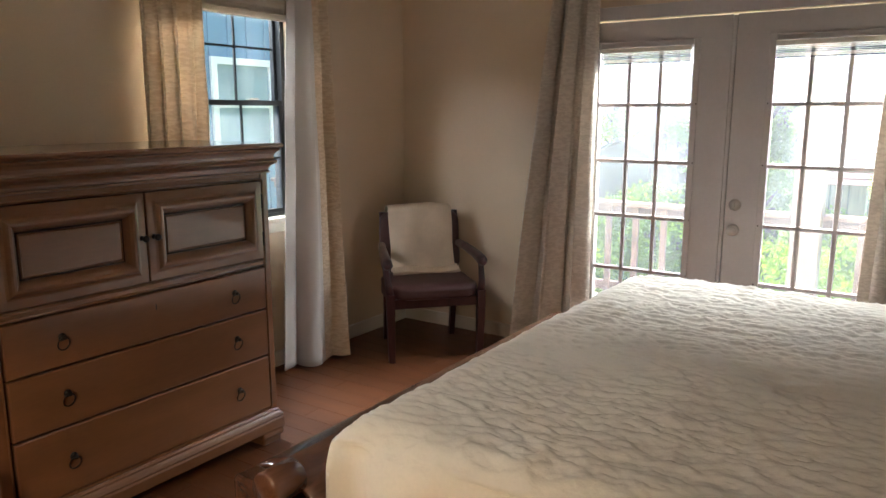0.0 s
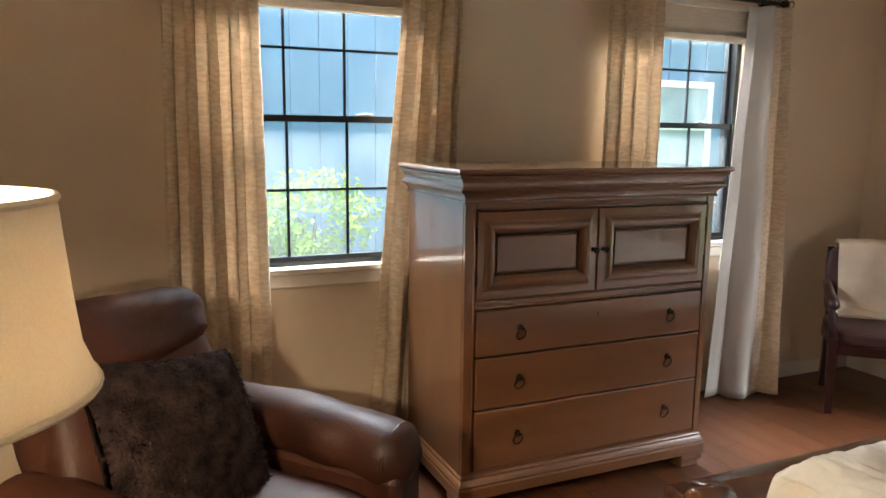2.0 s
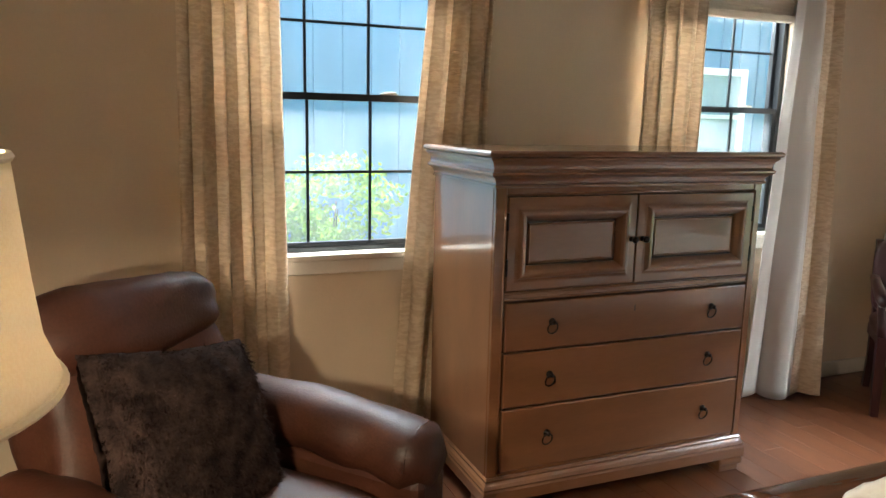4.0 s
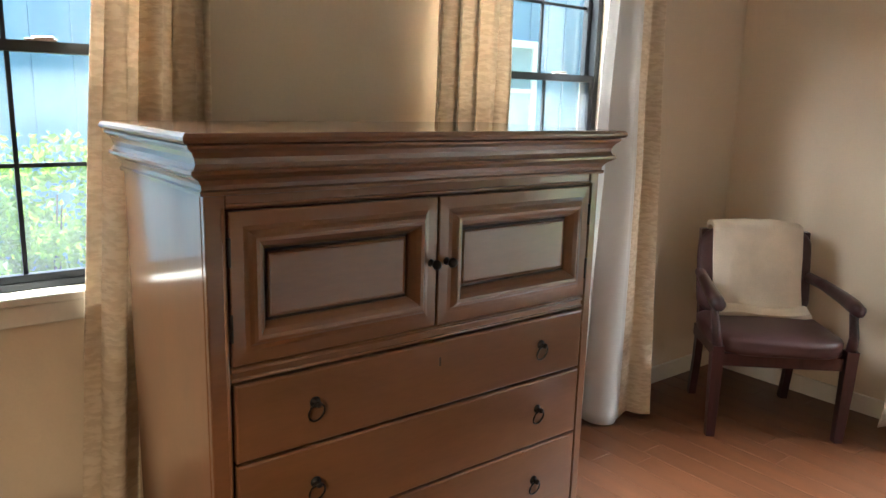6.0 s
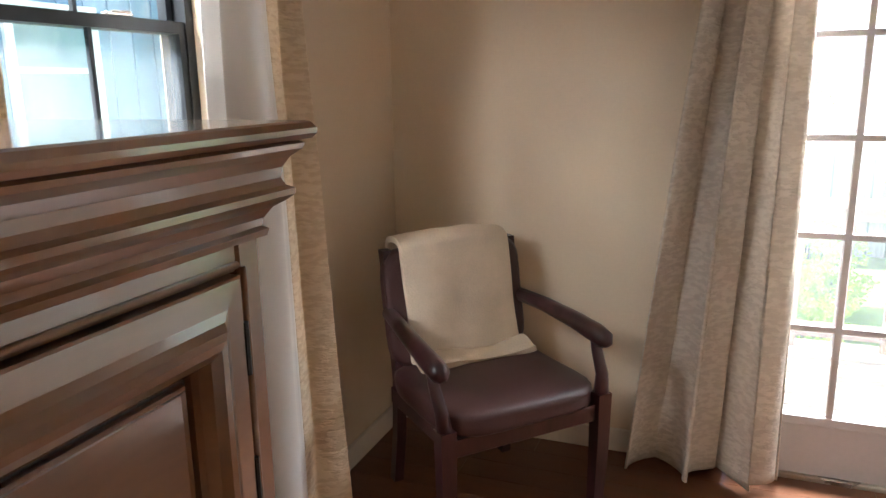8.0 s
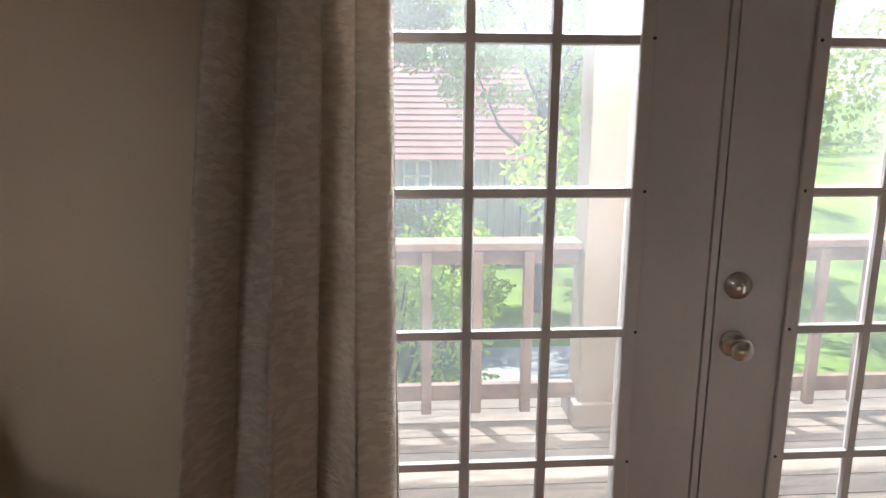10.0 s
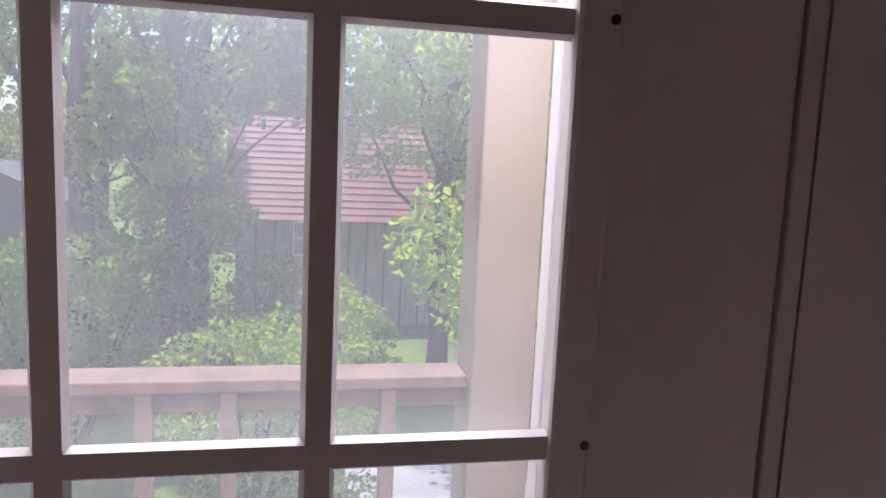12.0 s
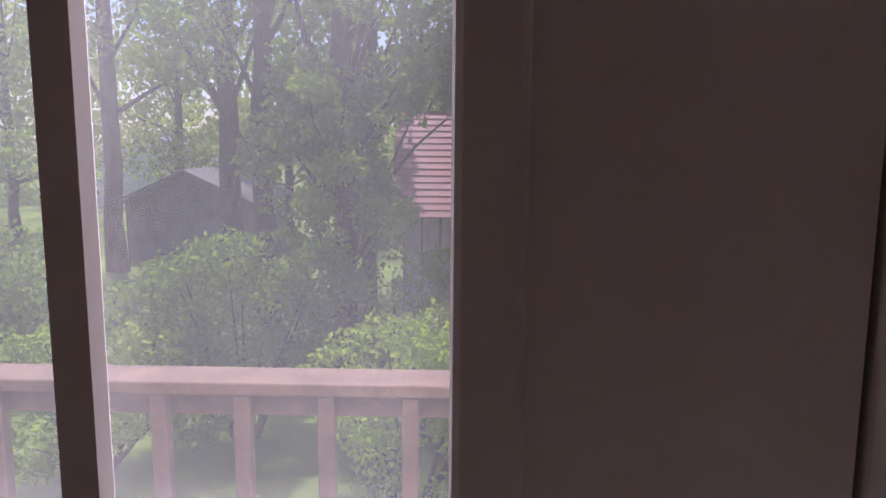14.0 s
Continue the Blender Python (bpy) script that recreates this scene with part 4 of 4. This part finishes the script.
# ---- sheds ----
def garden_shed():
    s = thing("garden_shed", pose(0.72, 16.0, GZ), "board and batten garden shed with red metal roof", "shed")
    wd, dp, eh, rh = 6.0, 3.6, 2.5, 4.85
    part("wall", boxed(0, wd, 0.02, dp, 0, eh), M_SHED, s)
    for k in range(15):
        part("board", boxed(0.41 * k + 0.006, 0.41 * k + 0.395, 0.0, 0.0195, 0, eh), M_SHED, s)
    for k in range(15):
        part("batten", boxed(0.41 * k - 0.02, 0.41 * k + 0.02, -0.02, -0.0005, 0, eh), M_GREYSHED, s)
    n = 16
    for k in range(n):
        a, b = k / n, (k + 1) / n
        bm = bmesh.new()
        y0, y1 = -0.35 + (dp / 2 + 0.35) * a, -0.35 + (dp / 2 + 0.35) * b
        z0, z1 = eh - 0.05 + (rh - eh) * a, eh - 0.05 + (rh - eh) * b
        vs = [bm.verts.new(c) for c in ((-0.3, y0, z0 + 0.004), (wd + 0.3, y0, z0 + 0.004), (wd + 0.3, y1 + 0.03, z1 + 0.002), (-0.3, y1 + 0.03, z1 + 0.002), (-0.3, y0, z0 - 0.01), (wd + 0.3, y0, z0 - 0.01), (wd + 0.3, y1 + 0.03, z1 - 0.02), (-0.3, y1 + 0.03, z1 - 0.02))]
        for f in ((0, 1, 2, 3), (7, 6, 5, 4), (0, 4, 5, 1), (1, 5, 6, 2), (2, 6, 7, 3), (3, 7, 4, 0)):
            bm.faces.new([vs[i] for i in f])
        part("roof_course", bm, M_ROOF, s, "red roofing course")
    bk = bmesh.new()
    vs = [bk.verts.new(c) for c in ((-0.3, dp / 2, rh), (wd + 0.3, dp / 2, rh), (wd + 0.3, dp + 0.35, eh), (-0.3, dp + 0.35, eh), (0, 0.05, eh), (0, dp, eh), (0, dp / 2, rh - 0.1))]
    bk.faces.new(vs[:4])
    bk.faces.new((vs[4], vs[5], vs[6]))
    part("rear_roof", bk, M_ROOF, s)
    w = bmesh.new()
    x0, x1, z0, z1 = 1.2, 1.9, 1.62, 2.42
    for a, b, c, d in ((x0, x0 + 0.05, z0, z1), (x1 - 0.05, x1, z0, z1), (x0 + 0.05, x1 - 0.05, z0, z0 + 0.05), (x0 + 0.05, x1 - 0.05, z1 - 0.05, z1), ((x0 + x1) / 2 - 0.04, (x0 + x1) / 2 + 0.04, z0 + 0.05, z1 - 0.05), (x0 + 0.05, (x0 + x1) / 2 - 0.04, 2.0, 2.04), ((x0 + x1) / 2 + 0.04, x1 - 0.05, 2.0, 2.04)):
        box(w, a, b, -0.06, -0.021, c, d)
    win = part("window", w, M_WHITE, s, "white four-light window frame")
    part("pane", boxed(x0 + 0.05, x1 - 0.05, -0.04, -0.03, z0 + 0.05, z1 - 0.05), M_DARKPANE, win)


garden_shed()


def gable_shed(name, x, y, w, d, eh, rh, mw, mr, label):
    s = thing(name, pose(x, y, GZ), label, "shed")
    part("wall", boxed(-w / 2, w / 2, 0, d, 0, eh), mw, s)
    g = bmesh.new()
    vs = [g.verts.new(c) for c in ((-w / 2, 0.0, eh), (w / 2, 0.0, eh), (0, 0.0, rh))]
    g.faces.new(vs)
    part("gable", g, mw, s)
    for sg in (-1, 1):
        r = bmesh.new()
        q = [(sg * (w / 2 + 0.3), -0.3, eh - 0.15), (0, -0.3, rh + 0.05), (0, d + 0.3, rh + 0.05), (sg * (w / 2 + 0.3), d + 0.3, eh - 0.15)]
        vs = [r.verts.new(c) for c in q] + [r.verts.new((c[0], c[1], c[2] + 0.1)) for c in q]
        for f in ((0, 1, 2, 3), (7, 6, 5, 4), (0, 4, 5, 1), (1, 5, 6, 2), (2, 6, 7, 3), (3, 7, 4, 0)):
            r.faces.new([vs[i] for i in f])
        part("roof", r, mr, s)
    part("vent", boxed(-0.2, 0.2, -0.03, -0.001, eh + 0.1, eh + 0.35), M_WHITE if mw is M_WHITE else M_GREYSHED, s)


gable_shed("grey_shed", -7.3, 24.0, 4.2, 5, 2.1, 3.0, M_GREYSHED, M_GREYSHED, "weathered grey gabled shed under the trees")
gable_shed("white_house", -17.0, 44.0, 9.0, 8, 2.6, 4.4, M_WHITE, M_PATH, "pale house with bright metal roof among trees")


# ---- trees and shrubs ----
def leaves(name, blobs, count, size, mat, seed, parent, droop=0.3):
    """Many small folded leaves scattered through clumps."""
    rnd = np.random.RandomState(seed)
    vol = np.array([b[1][0] * b[1][1] * b[1][2] for b in blobs]) ** 0.67
    pick = rnd.choice(len(blobs), count, p=vol / vol.sum())
    d = rnd.normal(0, 1, (count, 3))
    d /= np.linalg.norm(d, axis=1)[:, None]
    rad = rnd.uniform(0.35, 1.08, count) ** 0.5
    c = np.array([b[0] for b in blobs])[pick] + d * rad[:, None] * np.array([b[1] for b in blobs])[pick]
    keep = np.array([noise.noise(Vector(p) * (1.6 / max(0.35, size * 9))) for p in c]) > -0.12
    c = c[keep]
    k = len(c)
    u = rnd.normal(0, 1, (k, 3))
    u[:, 2] -= droop
    u /= np.linalg.norm(u, axis=1)[:, None]
    w = np.cross(u, rnd.normal(0, 1, (k, 3)))
    w /= np.linalg.norm(w, axis=1)[:, None]
    s = size * rnd.uniform(0.55, 1.35, k)[:, None]
    nrm = np.cross(u, w)
    co = np.stack([c, c + u * s * 0.5 + w * s * 0.32 + nrm * s * 0.12, c + u * s, c + u * s * 0.5 - w * s * 0.32 + nrm * s * 0.12], 1).reshape(-1, 3)
    i = np.arange(k)[:, None] * 4
    f = np.concatenate([i + np.array([[0, 1, 2]]), i + np.array([[0, 2, 3]])], 0)
    ob = joined(name, co.tolist(), f.tolist(), mat)
    ob["kind"] = "stuff"
    if parent:
        ob.parent = parent
    return ob


def tree(x, y, h, r, blobs, count, size, mat, seed, label, lean=0.0, name="tree"):
    t = thing(name, pose(x, y, GZ), label, "tree")
    rnd = random.Random(seed)
    tk = bmesh.new()
    n = 10
    pts = [(lean * (i / n) * h + 0.06 * rnd.uniform(-1, 1) * (i > 0), 0.06 * rnd.uniform(-1, 1) * (i > 0), h * i / n) for i in range(n + 1)]
    tube(tk, pts, [r * (1.25 if i == 0 else 1) * (1 - 0.55 * i / n) for i in range(n + 1)], 14)
    for b, e in blobs:
        base = pts[min(n - 1, max(2, int((b[2] * 0.75) / h * n)))]
        mid = [(base[k] + b[k]) / 2 + rnd.uniform(-0.2, 0.2) for k in range(3)]
        tube(tk, [base, mid, b], [r * 0.28, r * 0.17, r * 0.05], 7)
    part("trunk", tk, M_BARK, t, smooth=True)
    leaves("crown", blobs, count, size, mat, seed, t)
    return t


def crown_blobs(seed, n, z0, z1, spread, size):
    rnd = random.Random(seed)
    return [((rnd.uniform(-spread, spread), rnd.uniform(-spread, spread), rnd.uniform(z0, z1)), (size * rnd.uniform(0.6, 1.2), size * rnd.uniform(0.6, 1.2), size * rnd.uniform(0.45, 0.9))) for _ in range(n)]


tree(-4.5, 20.0, 16, 0.32, crown_blobs(1, 12, 8, 15, 3.2, 1.9), 14000, 0.20, M_LEAF, 1, "tall straight tree with grey-brown trunk behind the shrubs")
tree(-8.8, 22.0, 16, 0.30, crown_blobs(2, 12, 7, 15, 3.2, 1.9), 14000, 0.20, M_LEAF, 2, "tall straight tree with grey-brown trunk behind the shrubs")
tree(-2.3, 15.5, 12, 0.26, crown_blobs(3, 12, 4.5, 11, 2.2, 1.5), 15000, 0.17, M_LEAF, 3, "leafy tree with a slim dark trunk")
tree(0.05, 12.0, 9, 0.26, crown_blobs(4, 16, 2.6, 8.6, 1.0, 0.8), 17000, 0.13, M_LEAF, 4, "dense vine-covered tree standing before the shed")
tree(0.35, 10.2, 5.0, 0.05, crown_blobs(5, 9, 2.2, 5.0, 0.55, 0.42), 5200, 0.11, M_LEAF2, 5, "young tree with bright sunlit leaves", name="sapling")
tree(4.4, 11.5, 9, 0.18, crown_blobs(6, 18, 2.2, 8.5, 1.7, 1.0), 24000, 0.12, M_LEAF2, 6, "leafy tree beside the red-roofed shed")
tree(4.6, 6.2, 7, 0.12, crown_blobs(16, 14, 2.4, 6.5, 1.3, 0.8), 15000, 0.10, M_LEAF2, 16, "leafy tree close to the deck")
tree(7.5, 14, 11, 0.25, crown_blobs(7, 14, 3, 10.5, 2.2, 1.4), 15000, 0.16, M_LEAF, 7, "leafy green yard tree")
tree(-13, 19, 13, 0.28, crown_blobs(8, 14, 3, 12, 3, 1.8), 13000, 0.2, M_LEAF, 8, "leafy green yard tree")
tree(0.3, 13.6, 10, 0.16, [((0.2 * k + 1.0, -0.4, 5.0 + 0.9 * (k % 5)), (1.0, 0.8, 0.55)) for k in range(8)], 11000, 0.14, M_LEAF, 9, "tree whose branches hang over the shed roof")


for k, (bx, by) in enumerate(((-17, 30), (-11, 33), (-5.5, 31), (0, 34), (6, 30), (-24, 34), (12, 28))):
    tree(bx, by, 11, 0.22, crown_blobs(40 + k, 16, 2.2, 10.5, 2.6, 1.7), 9000, 0.24, M_FAR, 40 + k, "leafy tree in the far yards")


def shrub(x, y, top, r, count, size, mat, seed, label):
    s = thing("shrub", pose(x, y, GZ), label, "shrub")
    rnd = random.Random(seed)
    h = top - GZ
    blobs = [((rnd.uniform(-r, r) * 0.75, rnd.uniform(-r, r) * 0.5, h * rnd.uniform(0.15, 0.85)), (r * rnd.uniform(0.3, 0.55), r * rnd.uniform(0.3, 0.5), r * rnd.uniform(0.22, 0.4))) for _ in range(16)]
    st = bmesh.new()
    for b, e in blobs:
        tube(st, [(b[0] * 0.15, b[1] * 0.15, 0), (b[0] * 0.6, b[1] * 0.6, b[2] * 0.6), b], [0.03, 0.02, 0.006], 6)
    part("stem", st, M_BARK, s)
    leaves("foliage", blobs, count, size, mat, seed, s, 0.1)


shrub(-0.9, 9.2, 0.45, 1.35, 17000, 0.085, M_LEAF, 21, "tall shrub overgrown with vines")
shrub(1.5, 7.2, 0.05, 1.2, 13000, 0.075, M_LEAF2, 22, "loose shrub with pale sunlit leaves")
shrub(-2.4, 8.2, -0.15, 1.1, 11000, 0.08, M_LEAF2, 23, "loose shrub with pale sunlit leaves")
shrub(2.6, 9.5, -0.25, 0.9, 8000, 0.08, M_LEAF2, 24, "low shrub beside the shed wall")
shrub(-5.5, 11.5, 0.2, 1.6, 11000, 0.10, M_LEAF, 25, "dense green shrub at the yard edge")
shrub(0.9, 12.0, 0.0, 1.3, 9000, 0.09, M_LEAF, 26, "dense green shrub at the yard edge")
shrub(-4.1, -3.0, 1.35, 1.35, 20000, 0.075, M_LEAF, 27, "pale flowering shrub beside the blue house")
far = leaves("far_woods", [((x, 52 + 6 * math.sin(x), 4 + 3.5 * math.sin(x * 1.7)), (5.5, 3, 6.5)) for x in range(-60, 64, 4)], 60000, 0.55, M_FAR, 31, None)
tagged(far, "distant green woods behind the yards", "woods", "", "stuff")

# ---- floor planks ----
floor = setting("floor", boxed(0, RX, RY, 0, -0.1, -0.008), M_SUB, "red-brown wood plank floor", "floor")
PW, PL = 0.128, 1.22
meshes = {}
rnd = random.Random(12)
row, yy = 0, -PW
while yy > RY - PW:
    y0 = max(yy, RY)
    wdt = yy + PW - y0
    x = -rnd.uniform(0, PL)
    while x < RX:
        a, b = max(0, x), min(RX, x + PL)
        if b - a > 0.02 and wdt > 0.02:
            key = (round(b - a, 3), round(wdt, 3))
            if key not in meshes:
                bm = boxed(0.0008, b - a - 0.0008, 0.0008, wdt - 0.0008, -0.0078, 0.0, bevel=0.0007, seg=1)
                me = bpy.data.meshes.new("plank")
                bm.to_mesh(me)
                bm.free()
                me.materials.append(M_PLANK)
                meshes[key] = me
            o = new("plank", meshes[key])
            o.location = (a, y0, 0)
            o.parent = floor
        x += PL
    yy -= PW
